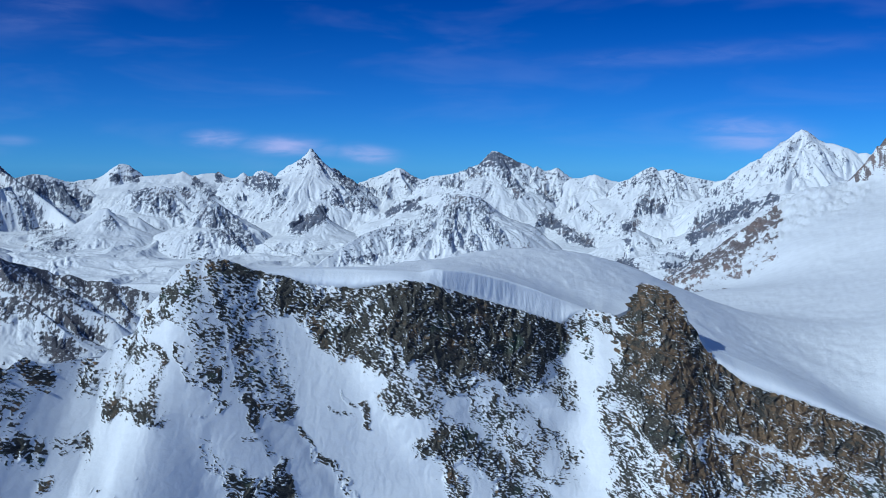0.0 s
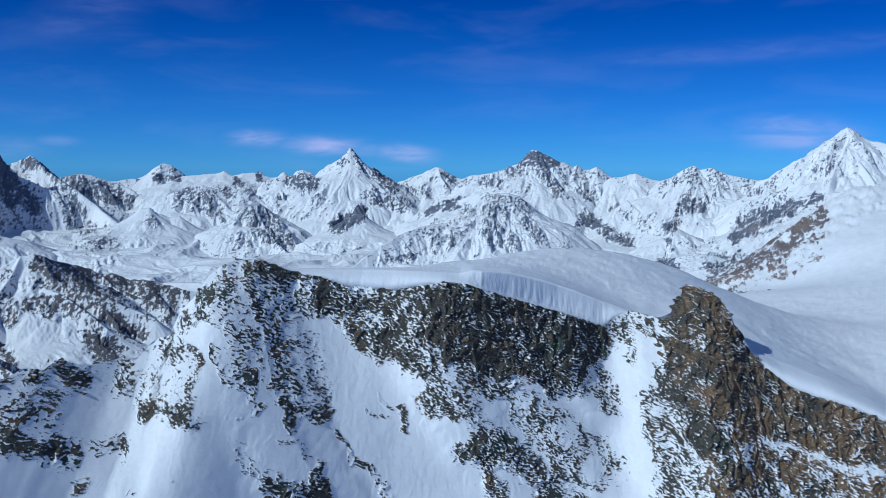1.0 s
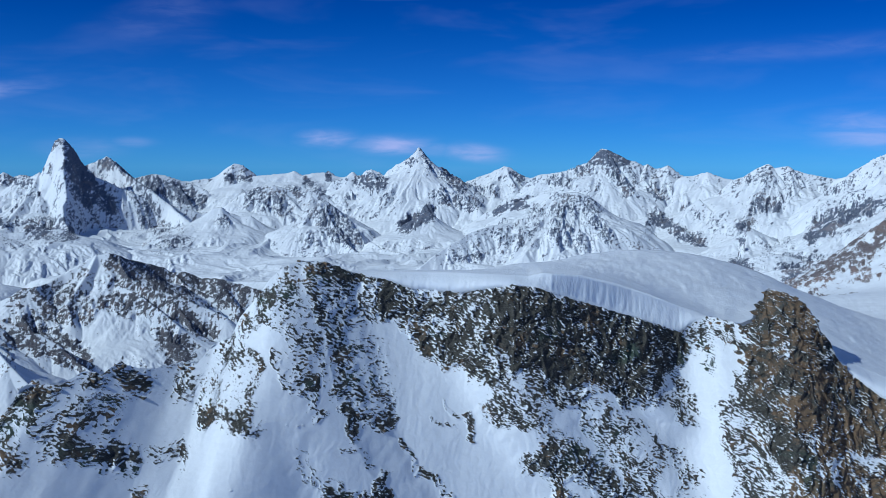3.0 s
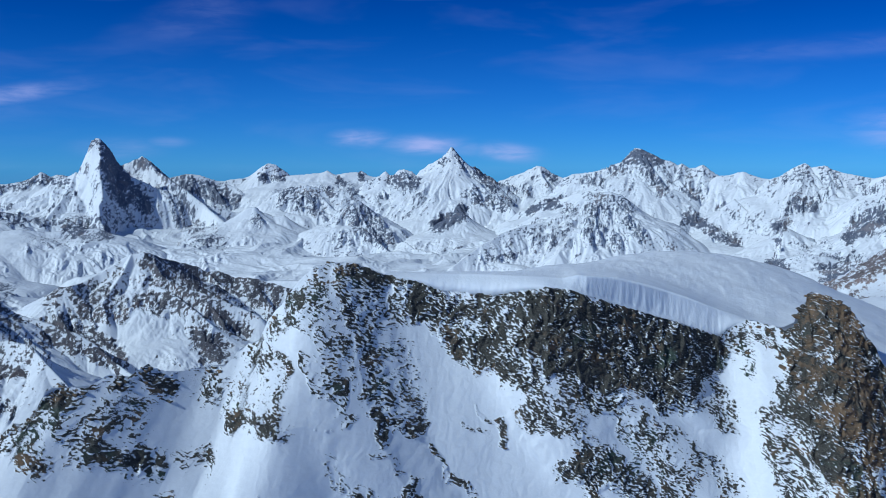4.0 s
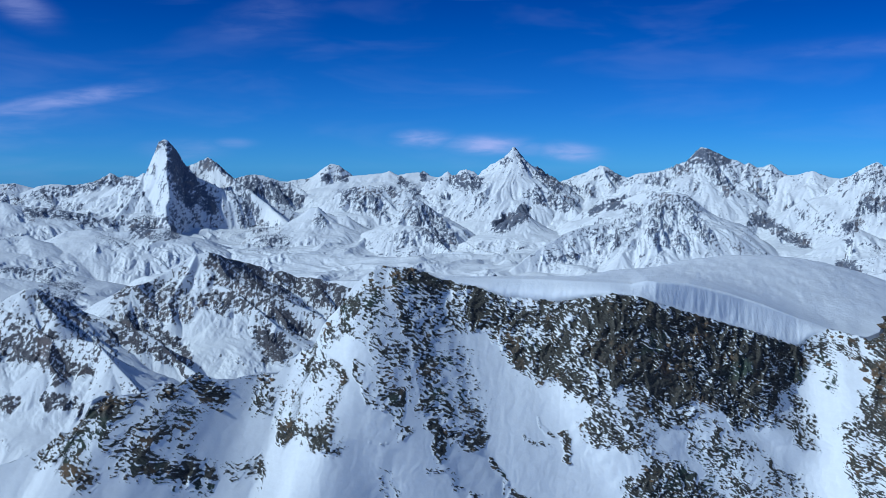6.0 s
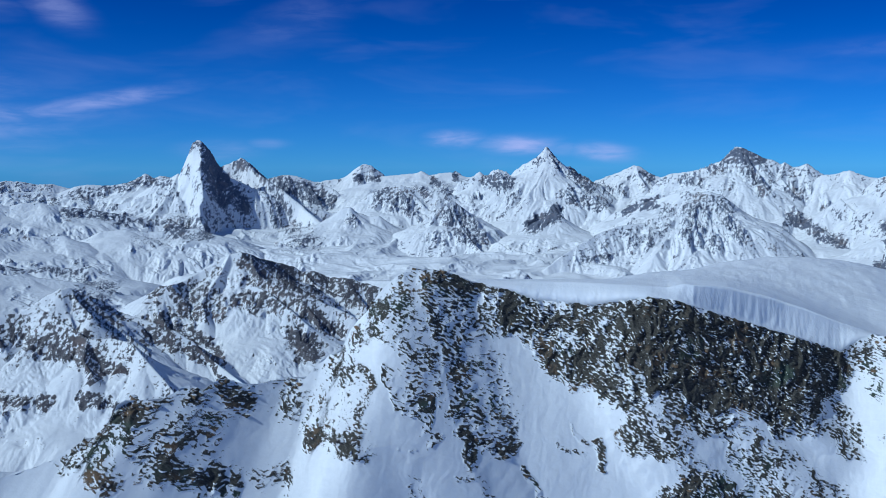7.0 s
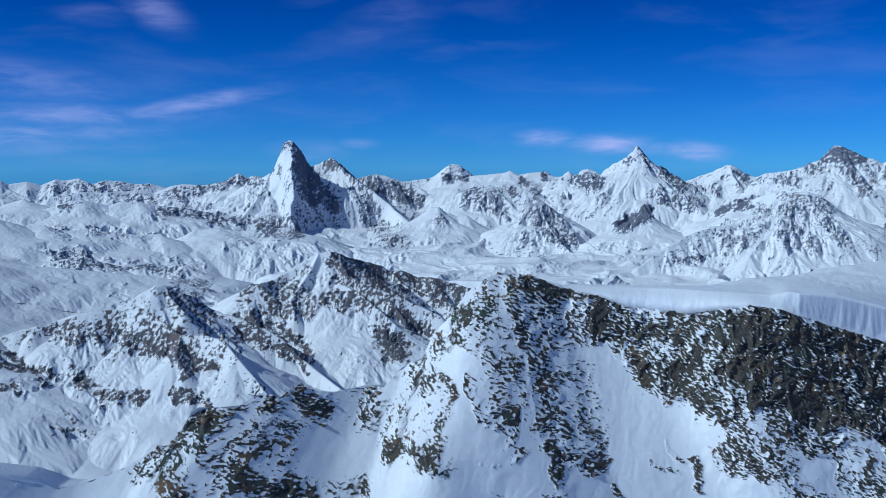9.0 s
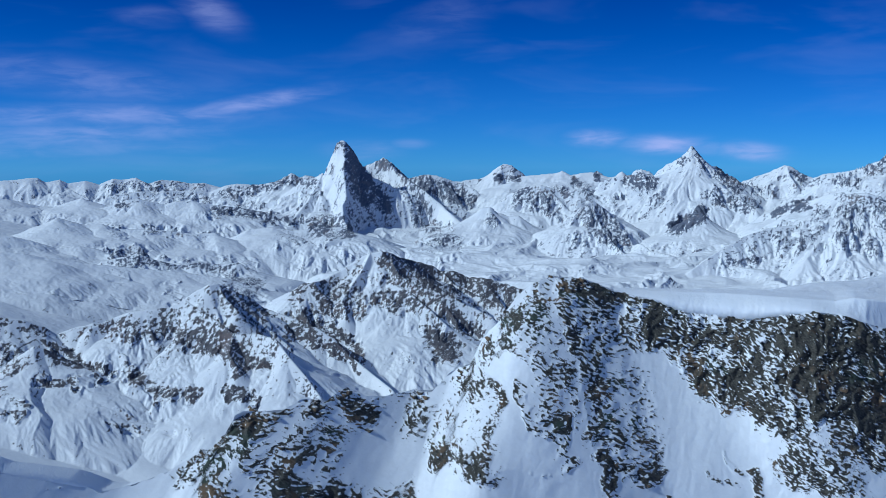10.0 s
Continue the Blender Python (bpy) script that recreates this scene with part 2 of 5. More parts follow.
ridge("blue", [
    (-3507, 3365, 249), (-3461, 3412, 253), (-3399, 3474, 243), (-3318, 3551, 252), (-3284, 3582, 259), (-3259, 3605, 261), (-3234, 3628, 241),
    (-3190, 3666, 251), (-3164, 3689, 233), (-3110, 3735, 245), (-3065, 3772, 230), (-3017, 3810, 255), (-2980, 3840, 249), (-2941, 3869, 259),
    (-2902, 3898, 231), (-2853, 3935, 248), (-2802, 3971, 243), (-2752, 4006, 230), (-2700, 4041, 232), (-2647, 4076, 216), (-2616, 4096, 203),
    (-2573, 4123, 195),
], 0.75, 160, 0.5)
ridge("saw", [
    (-2849, 3561, 184), (-2796, 3603, 195), (-2741, 3644, 204), (-2695, 3678, 194), (-2667, 3699, 211), (-2610, 3739, 203), (-2562, 3773, 210),
    (-2513, 3805, 197), (-2453, 3844, 226), (-2412, 3870, 233), (-2351, 3907, 228), (-2310, 3932, 232), (-2268, 3956, 244), (-2240, 3972, 261),
    (-2215, 3986, 278), (-2200, 3994, 271), (-2183, 4004, 258), (-2161, 4015, 268), (-2144, 4024, 266), (-2118, 4038, 261), (-2086, 4055, 263),
], 0.8, 110, 0.5)
# barer on the right, where dark rock adds to the shade
ridge("mh_f", [
    (-1847, 3750, 157), (-1840, 3709, 103), (-1819, 3675, 60), (-1747, 3632, 9), (-1644, 3592, -29),
], 0.9, 200, 0.25, (0.15, -0.1))
ridge("mh_e", [
    (-2086, 3851, 255), (-2030, 3847, 258), (-2001, 3846, 274),
], 1.0, 120, 0.4)
ridge("mh_s", [
    (-1988, 3841, 279), (-1978, 3773, 224), (-1971, 3686, 169), (-1972, 3572, 107),
], 0.8, 150, 0.4)
ridge("dh", [
    (-1977, 4198, 287), (-1951, 4232, 297), (-1928, 4286, 322), (-1915, 4314, 340), (-1890, 4314, 330), (-1848, 4300, 299), (-1804, 4275, 266),
    (-1761, 4249, 241), (-1712, 4227, 205),
], 1.0, 170, 0.3, 0.1)
ridge("f2", [
    (-1797, 4256, 246), (-1767, 4269, 256), (-1739, 4280, 264), (-1699, 4296, 269), (-1657, 4313, 263), (-1610, 4330, 246), (-1575, 4343, 236),
    (-1521, 4341, 216), (-1486, 4332, 201), (-1460, 4320, 179), (-1430, 4309, 163),
], 1.1, 90, 0.4, 0.3)
ridge("combin", [
    (-1689, 4579, 232), (-1614, 4605, 242), (-1569, 4621, 248), (-1538, 4631, 261), (-1513, 4639, 279), (-1488, 4648, 303), (-1463, 4656, 319),
    (-1445, 4661, 319), (-1425, 4667, 313), (-1400, 4675, 292), (-1374, 4683, 274), (-1356, 4688, 255), (-1311, 4701, 250), (-1235, 4721, 252),
    (-1184, 4734, 263), (-1158, 4741, 252), (-1108, 4753, 242), (-1031, 4770, 247),
], 1.7, 40, 0.4)
ridge("fin1", [
    (-1141, 4621, 205), (-1119, 4627, 251), (-1102, 4631, 274), (-1083, 4635, 256), (-1054, 4642, 236),
], 1.2, 40, 0.3)
ridge("fin2", [
    (-1056, 4652, 236), (-1031, 4657, 277), (-1019, 4660, 287), (-1000, 4664, 275), (-988, 4667, 246), (-958, 4673, 241), (-928, 4679, 267),
    (-908, 4683, 283), (-889, 4687, 262),
], 1.2, 40, 0.3)
ridge("snowr", [
    (-1360, 4499, 246), (-1326, 4509, 261), (-1257, 4529, 266), (-1187, 4548, 274), (-1152, 4557, 284), (-1117, 4565, 264), (-1069, 4577, 274),
    (-1021, 4588, 277), (-949, 4603, 255), (-900, 4613, 260), (-851, 4622, 263),
], 0.5, 60, 0.3)
ridge("wall", [
    (-1275, 4138, 189), (-1233, 4151, 209), (-1191, 4163, 223), (-1148, 4175, 227), (-1116, 4184, 218), (-1051, 4200, 200), (-1007, 4211, 209),
    (-964, 4221, 205), (-930, 4229, 186), (-897, 4236, 177),
], 0.95, 90, 0.5, 0.25)
ridge("pyr_l", [
    (-927, 3737, 77), (-907, 3742, 104), (-895, 3827, 142), (-871, 3832, 167), (-857, 3866, 175), (-831, 3872, 153), (-795, 3849, 129),
    (-764, 3855, 93), (-719, 3782, 61), (-698, 3735, 37),
], 0.9, 110, 0.4, 0.2)
ridge("pyr_f", [
    (-857, 3866, 175), (-835, 3789, 127), (-788, 3717, 79), (-730, 3627, 31), (-676, 3556, 1),
], 0.9, 110, 0.4, 0.2)
ridge("out", [
    (-1347, 3788, 99), (-1318, 3798, 115), (-1280, 3811, 144), (-1252, 3820, 150), (-1223, 3829, 125), (-1185, 3841, 114), (-1146, 3853, 116),
], 0.9, 50, 0.5)
ridge("db", [
    (-927, 4322, 241), (-858, 4336, 263), (-805, 4346, 268), (-789, 4349, 287), (-765, 4353, 292), (-731, 4359, 282), (-712, 4362, 268),
    (-684, 4367, 295), (-648, 4372, 319), (-618, 4377, 333), (-599, 4379, 343), (-582, 4381, 353), (-573, 4383, 372), (-566, 4384, 386),
    (-556, 4385, 382), (-547, 4386, 363), (-535, 4388, 341), (-521, 4389, 327), (-499, 4392, 305), (-459, 4396, 291), (-435, 4399, 282),
    (-399, 4402, 260), (-368, 4405, 234),
], 1.55, 52, 0.4)
ridge("db_f", [
    (-555, 4360, 348), (-552, 4330, 319), (-565, 4283, 288), (-576, 4191, 238), (-598, 4107, 194),
], 0.85, 120, 0.45)
ridge("db_s", [
    (-765, 4353, 289), (-720, 4270, 236), (-676, 4196, 198), (-627, 4113, 164), (-602, 4056, 139),
], 0.85, 120, 0.45)
ridge("db_r", [
    (-445, 4377, 284), (-424, 4309, 237), (-421, 4229, 199), (-368, 4184, 182), (-317, 4118, 157), (-279, 4070, 136),
], 0.85, 120, 0.45)
ridge("lens", [
    (-567, 3859, 62), (-542, 3862, 79), (-510, 3866, 104), (-483, 3870, 128), (-454, 3874, 132), (-437, 3875, 119),
], 1.0, 45, 0.4, 0.3)
ridge("og", [
    (-383, 4504, 232), (-334, 4508, 252), (-297, 4510, 265), (-260, 4513, 280), (-223, 4514, 298), (-203, 4515, 305), (-186, 4516, 305),
    (-166, 4517, 293), (-141, 4518, 276), (-116, 4519, 264), (-91, 4519, 254), (-49, 4520, 269), (13, 4520, 277),
], 1.3, 60, 0.45)
ridge("og_f", [
    (-193, 4516, 303), (-178, 4446, 261), (-151, 4377, 226),
], 0.85, 120, 0.45)
ridge("zr", [
    (-93, 4249, 252), (-46, 4250, 269), (12, 4250, 278), (70, 4249, 290), (128, 4248, 307), (152, 4247, 326), (168, 4247, 344),
    (186, 4246, 365), (202, 4245, 377), (221, 4244, 379), (240, 4243, 370), (263, 4242, 357), (286, 4240, 345), (314, 4238, 331),
    (342, 4236, 325), (372, 4234, 308), (388, 4232, 316), (419, 4229, 295), (448, 4226, 302), (467, 4224, 311), (487, 4222, 298),
    (508, 4220, 282), (534, 4216, 266),
], 1.35, 66, 0.4, 0.25)
ridge("zr_f", [
    (221, 4244, 377), (230, 4194, 324), (250, 4132, 267), (268, 4051, 212),
], 0.85, 110, 0.4, 0.2)
ridge("zr_g", [
    (152, 4247, 323), (115, 4178, 277), (80, 4119, 243),
], 0.85, 120, 0.45)
ridge("zr_h", [
    (384, 4233, 311), (366, 4154, 256), (403, 4060, 201),
], 0.85, 120, 0.45)
ridge("col", [
    (516, 4168, 266), (561, 4162, 269), (595, 4158, 280), (617, 4154, 283), (651, 4149, 269), (684, 4144, 258), (717, 4138, 254),
    (757, 4131, 257),
], 0.85, 120, 0.45)
ridge("spur_a", [
    (-252, 3992, 126), (-206, 3955, 141), (-151, 3937, 164), (-96, 3899, 177), (-31, 3850, 204), (22, 3800, 212),
], 0.85, 120, 0.45)
ridge("spur_b", [
    (-408, 3224, -13), (-370, 3279, 17), (-330, 3334, 45), (-271, 3409, 80), (-200, 3474, 105), (-125, 3518, 113), (-71, 3539, 120),
    (-54, 3570, 154), (-9, 3600, 188), (31, 3620, 210), (90, 3619, 216), (131, 3628, 204), (153, 3577, 159), (176, 3516, 107),
    (195, 3465, 72), (206, 3414, 33),
], 0.85, 100, 0.45, 0.12)
ridge("spur_c", [
    (31, 3620, 210), (40, 3550, 163), (30, 3480, 118), (58, 3400, 75), (85, 3319, 25),
], 0.85, 100, 0.4, 0.2)
ridge("spur_d", [
    (-54, 3570, 152), (-37, 3480, 108), (-45, 3400, 65), (-80, 3299, 26),
], 0.85, 120, 0.45)
ridge("step", [
    (350, 3834, 122), (382, 3831, 108), (424, 3827, 100), (457, 3752, 96), (488, 3748, 65), (505, 3645, 42), (525, 3642, 32),
], 0.7, 45, 0.7)
ridge("f8", [
    (676, 3963, 254), (718, 3955, 267), (749, 3950, 289), (770, 3946, 302), (790, 3942, 311), (805, 3939, 315), (824, 3935, 300),
    (853, 3929, 305), (873, 3924, 307), (894, 3919, 292), (935, 3910, 280), (976, 3900, 271), (1026, 3887, 261), (1066, 3876, 264),
], 0.95, 120, 0.45, 0.1)
ridge("f8_a", [
    (790, 3942, 311), (760, 3866, 251), (721, 3792, 200), (681, 3678, 132), (636, 3594, 86),
], 0.85, 120, 0.45)
ridge("f8_b", [
    (877, 3923, 305), (871, 3863, 263), (865, 3782, 211),
], 0.85, 120, 0.45)
ridge("bank", [
    (543, 3862, 186), (578, 3806, 146), (619, 3729, 108), (597, 3652, 62),
], 0.85, 120, 0.45)
ridge("wh", [
    (975, 3693, 259), (1013, 3683, 272), (1040, 3676, 296), (1073, 3666, 314), (1104, 3657, 330), (1131, 3649, 345), (1167, 3637, 371),
    (1202, 3626, 398), (1220, 3620, 418), (1237, 3614, 438), (1254, 3608, 449), (1268, 3603, 445), (1290, 3596, 426), (1308, 3589, 412),
    (1329, 3581, 402), (1351, 3573, 398), (1377, 3563, 390), (1403, 3553, 378), (1429, 3543, 365), (1453, 3533, 367), (1495, 3515, 348),
    (1593, 3472, 310),
], 1.1, 240, 0.35, -0.35)
ridge("wh_f", [
    (1256, 3608, 447), (1248, 3557, 395), (1252, 3482, 336), (1261, 3372, 271), (1251, 3269, 218),
], 0.9, 160, 0.4, -0.3)
ridge("wh_g", [
    (1220, 3620, 416), (1222, 3535, 356), (1172, 3467, 307), (1125, 3378, 251),
], 0.9, 140, 0.4, -0.25)
ridge("wh_s", [
    (1148, 3285, 238), (1116, 3296, 231), (1059, 3315, 221), (1001, 3333, 209), (959, 3345, 184), (934, 3352, 165), (897, 3362, 142),
    (866, 3371, 127), (835, 3378, 96), (815, 3383, 74),
], 0.9, 60, 0.5, 0.3)
ridge("low1", [
    (592, 3094, 39), (641, 3084, 52), (690, 3073, 46), (739, 3062, 31), (786, 3050, 39),
], 0.6, 40, 0.8)
ridge("low2", [
    (571, 2894, 12), (617, 2885, 23), (662, 2875, 28), (707, 2864, 39),
], 0.6, 40, 0.8)
ridge("low3", [
    (528, 3460, 36), (574, 3453, 52), (620, 3445, 85), (638, 3441, 114),
], 0.6, 50, 0.8)
ridge("pl1", [
    (-2918, 2880, 206), (-2866, 2932, 195), (-2825, 2971, 190), (-2784, 3010, 177), (-2741, 3049, 161), (-2705, 3081, 159), (-2668, 3114, 175),
    (-2629, 3146, 191), (-2607, 3165, 178), (-2584, 3183, 156),
], 0.45, 60, 0.6)
ridge("pl2", [
    (-2528, 3100, 152), (-2482, 3137, 167), (-2442, 3168, 183), (-2411, 3192, 187), (-2379, 3216, 178), (-2338, 3246, 165), (-2305, 3270, 177),
    (-2254, 3305, 177), (-2203, 3339, 163), (-2133, 3384, 154), (-2062, 3428, 140), (-1989, 3471, 122), (-1915, 3512, 104), (-1858, 3542, 99),
], 0.6, 55, 0.6, 0.2)
ridge("pl3", [
    (-2393, 2690, 123), (-2367, 2713, 141), (-2341, 2735, 131), (-2301, 2768, 115), (-2261, 2802, 118), (-2219, 2835, 100), (-2148, 2889, 96),
    (-2089, 2932, 91), (-2029, 2974, 79), (-1967, 3015, 81),
], 0.5, 50, 0.8)
ridge("pl4", [
    (-1946, 2413, 37), (-1910, 2442, 46), (-1867, 2475, 54), (-1823, 2507, 33), (-1772, 2544, 18), (-1733, 2571, 27), (-1679, 2606, 19),
    (-1638, 2632, 25), (-1603, 2653, 0), (-1569, 2674, -20),
], 0.7, 50, 0.7, 0.3)
ridge("pl5", [
    (-2367, 2299, 128), (-2326, 2341, 110), (-2261, 2404, 102), (-2228, 2435, 89), (-2199, 2461, 76), (-2170, 2486, 62), (-2122, 2528, 67),
    (-2085, 2558, 58),
], 0.5, 50, 0.6)
ridge("pl6", [
    (-2041, 1917, 108), (-1989, 1971, 94), (-1935, 2024, 94), (-1897, 2059, 89), (-1859, 2094, 76), (-1788, 2155, 59), (-1702, 2224, 44),
    (-1599, 2299, 28), (-1503, 2363, 10),
], 0.3, 90, 0.5)
ridge("pl7", [
    (-1923, 3161, 87), (-1856, 3201, 92), (-1788, 3240, 79), (-1718, 3277, 86), (-1647, 3313, 90), (-1611, 3331, 69),
], 0.5, 40, 0.8)
ridge("a", [
    (-1018, 1894, 64), (-998, 1904, 66), (-1001, 1959, 67), (-988, 2000, 82), (-964, 2033, 102), (-940, 2055, 118), (-918, 2065, 121),
    (-909, 2091, 115), (-912, 2144, 101), (-910, 2221, 87), (-875, 2256, 73), (-857, 2263, 61), (-832, 2272, 62), (-795, 2286, 46),
    (-752, 2279, 46), (-714, 2291, 35), (-665, 2285, 22), (-610, 2301, 13),
], 0.8, 130, 0.4, 0.1)
ridge("a1", [
    (-909, 2091, 115), (-885, 2047, 97), (-853, 2006, 78), (-809, 1992, 60), (-749, 1983, 44), (-683, 1986, 20), (-639, 1979, 3),
], 0.8, 110, 0.4, 0.15)
ridge("a2", [
    (-940, 2055, 118), (-931, 1993, 85), (-929, 1939, 59), (-925, 1886, 36), (-900, 1853, 13),
], 0.85, 120, 0.45)
ridge("a3", [
    (-857, 2263, 61), (-811, 2216, 40), (-744, 2177, 21), (-669, 2148, 3),
], 0.8, 110, 0.4, 0.2)
ridge("a4", [
    (-861, 1981, 63), (-813, 1958, 50), (-749, 1919, 20), (-703, 1894, -5), (-699, 1852, -26),
], 0.7, 60, 0.5, 0.15)
ridge("b", [
    (-1189, 1457, 28), (-1172, 1496, 41), (-1150, 1513, 50), (-1127, 1530, 54), (-1096, 1552, 55), (-1082, 1574, 67), (-1067, 1597, 84),
    (-1050, 1608, 92), (-1044, 1623, 94), (-1022, 1637, 79), (-1007, 1670, 65), (-981, 1685, 42), (-936, 1688, 29), (-876, 1686, 11),
    (-840, 1682, -7), (-800, 1668, -33), (-743, 1639, -56), (-692, 1607, -73),
], 0.8, 120, 0.4, 0.08)
ridge("b1", [
    (-1082, 1574, 67), (-1039, 1555, 54), (-980, 1534, 36), (-946, 1520, 22), (-911, 1530, 23), (-867, 1520, 19), (-823, 1488, -3),
    (-780, 1465, -28), (-742, 1440, -51),
], 0.8, 90, 0.4, 0.08)
ridge("b2", [
    (-946, 1520, 21), (-920, 1465, 0), (-887, 1438, -21),
], 0.8, 70, 0.4, 0.1)
ridge("b3", [
    (-1044, 1623, 92), (-1009, 1598, 68), (-971, 1575, 52),
], 0.85, 120, 0.45)
ridge("c", [
    (-1363, 1324, 71), (-1333, 1354, 60), (-1309, 1378, 51), (-1283, 1401, 45), (-1260, 1422, 32), (-1244, 1437, 17), (-1223, 1454, 27),
    (-1198, 1475, 33),
], 0.8, 60, 0.6, 0.25)
ridge("d", [
    (-1203, 1339, 16), (-1191, 1350, 9), (-1159, 1378, -14), (-1125, 1405, -34), (-1101, 1424, -49), (-1071, 1422, -50), (-1035, 1448, -66),
    (-989, 1444, -73),
], 0.8, 35, 0.6, 0.3)
ridge("e", [
    (-1049, 1235, -86), (-1031, 1250, -81), (-1000, 1275, -79), (-971, 1297, -80), (-948, 1314, -85), (-928, 1328, -94), (-908, 1342, -102),
], 0.6, 25, 0.6)
ridge("f", [
    (-1311, 1306, 26), (-1287, 1329, 14), (-1263, 1352, -2), (-1251, 1364, -18),
], 0.85, 120, 0.45)
ridge("g", [
    (-1202, 1230, -34), (-1186, 1246, -45), (-1163, 1268, -54), (-1138, 1290, -50),
], 0.85, 120, 0.45)

# horn peaks: place of the top; fall to the left, to the right and towards the valley over the way from the front arete; drift of that arete
PEAKS = [
    ((-1907, 3854, 413),
     [(0, 0), (14, 2), (30, 10), (38, 26), (45, 50), (57, 73), (76, 116), (90, 145), (108, 172), (165, 205), (300, 250), (520, 330)],
     [(0, 0), (10, 9), (33, 40), (50, 69), (67, 100), (97, 128), (118, 150), (200, 192), (300, 228), (520, 300)],
     [(0, 0), (60, 75), (150, 188), (210, 238), (330, 296), (480, 356), (700, 445)],
     [(0, 14), (80, 15), (200, 16), (330, 0), (480, 30)]),
    ((-1825, 4092, 343),
     [(0, 0), (10, 5), (48, 22), (75, 36), (115, 40), (160, 95), (320, 240), (600, 420)],
     [(0, 0), (14, 6), (30, 22), (60, 58), (90, 90), (130, 128), (180, 180), (260, 260), (420, 420)],
     [(0, 0), (120, 95), (260, 215), (400, 310), (520, 360), (760, 450)],
     [(0, 0), (70, 55), (160, 150), (270, 265), (400, 370), (520, 390)]),
]
BASE_D = [0, 1000, 1300, 1600, 2000, 2400, 2700, 3000, 3500, 4000, 4500, 5000]
BASE_Z = [-100, -98, -95, -92, -82, -68, -58, -46, -18, 34, 108, 187]


def terrain(X, Y):
    """Height of base and crests, distance to the crest that rules there, its bareness, how deep gullies cut it, and how far off it lies."""
    D = np.hypot(X, Y)
    far = smooth(D, 2300, 3000)
    calm = 1 - 0.8 * smooth(-X / D, 0.47, 0.56)
    turn = np.degrees(np.arctan2(-X, Y))
    lee = smooth(turn, 26, 33) * 0.28 * D * np.radians(np.clip(turn, 0, 60) - 38 - 5 * smooth(1900 - D, 0, 250))
    H = np.interp(D, BASE_D, BASE_Z) + (8 + 8 * far) * fbm(X / 420, Y / 420, 3, 0.4, 3) + 27 * far * calm * ridged(X / 330 + 0.35 * perlin(X / 190, Y / 190, 8), Y / 420, 4, 0.45, 9)
    H = H + lee * smooth(4300 - D, 0, 600)
    near_crest = np.full(X.shape, 400.0)
    cut = np.full(X.shape, 0.6)
    bias = np.zeros(X.shape)
    wx = X + 12 * perlin(X / 70, Y / 70, 11)
    wy = Y + 12 * perlin(X / 70, Y / 70, 13)
    for k, (key, pts, slope, reach, flute, bare) in enumerate(RIDGES):
        arc = 0.0
        for a, b in zip(pts[:-1], pts[1:]):
            length = math.hypot(b[0] - a[0], b[1] - a[1]) + 1e-6
            lim = 640
            lo, hi = np.minimum(a, b) - lim, np.maximum(a, b) + lim
            m = (X > lo[0]) & (X < hi[0]) & (Y > lo[1]) & (Y < hi[1])
            if m.any():
                tx, ty = (b[0] - a[0]) / length, (b[1] - a[1]) / length
                x0, y0 = X[m], Y[m]
                s0 = np.clip((x0 - a[0]) * tx + (y0 - a[1]) * ty, 0, length)
                w = np.clip(np.hypot(x0 - a[0] - tx * s0, y0 - a[1] - ty * s0) / 60, 0, 1)
                x, y = x0 + w * (wx[m] - x0), y0 + w * (wy[m] - y0)
                s = np.clip((x - a[0]) * tx + (y - a[1]) * ty, 0, length)
                d = np.hypot(x - a[0] - tx * s, y - a[1] - ty * s)
                f = 1 + flute * perlin((arc + s) / 75, d / 220 + k, 21)
                z = a[2] + (b[2] - a[2]) * s / length - slope * reach * np.log1p(d * f / reach) - 0.14 * d - 0.0012 * np.clip(d - 150, 0, None) ** 2
                side = np.where(tx * (y - a[1]) - ty * (x - a[0]) > 0, bare[0], bare[1]) if isinstance(bare, tuple) else np.full(x.shape, bare)
                better = z > H[m]
                hm, nm, bm_, cm = H[m], near_crest[m], bias[m], cut[m]
                hm[better], nm[better], bm_[better], cm[better] = z[better], d[better], side[better] * np.exp(-d[better] / 200), min(1.0, flute * 2.8)
                H[m], near_crest[m], bias[m], cut[m] = hm, nm, bm_, cm
            arc += length
    # horn peaks; u runs to their right, v towards the valley
    for (px_, py_, pz_), left, right, front, drift in PEAKS:
        reach_ = math.hypot(px_, py_)
        vx, vy = -px_ / reach_, -py_ / reach_
        ux, uy = -vy, vx
        m = np.hypot(X - px_, Y - py_) < 900
        near_top = 0.8 * np.clip(np.hypot(X[m] - px_, Y[m] - py_) / 90, 0, 1)
        hx, hy = X[m] - px_ + near_top * (wx[m] - X[m]), Y[m] - py_ + near_top * (wy[m] - Y[m])
        u, v = hx * ux + hy * uy, hx * vx + hy * vy
        off = u - lerp_list(drift, np.clip(v, 0, None))
        blunt = smooth(v, 0, 60)
        over_l, over_r = lerp_list(left, np.clip(-off, 0, None)), lerp_list(right, np.clip(off, 0, None))
        over_l = over_l + blunt * np.minimum(np.clip(-off, 0, None) * 0.8, np.clip(1.55 * np.clip(-off, 0, None) - over_l, 0, None))
        fall = np.where(off < 0, over_l, over_r) + np.where(v > 0, lerp_list(front, np.clip(v, 0, None)), -1.3 * v)
        z = pz_ - fall
        better = z > H[m]
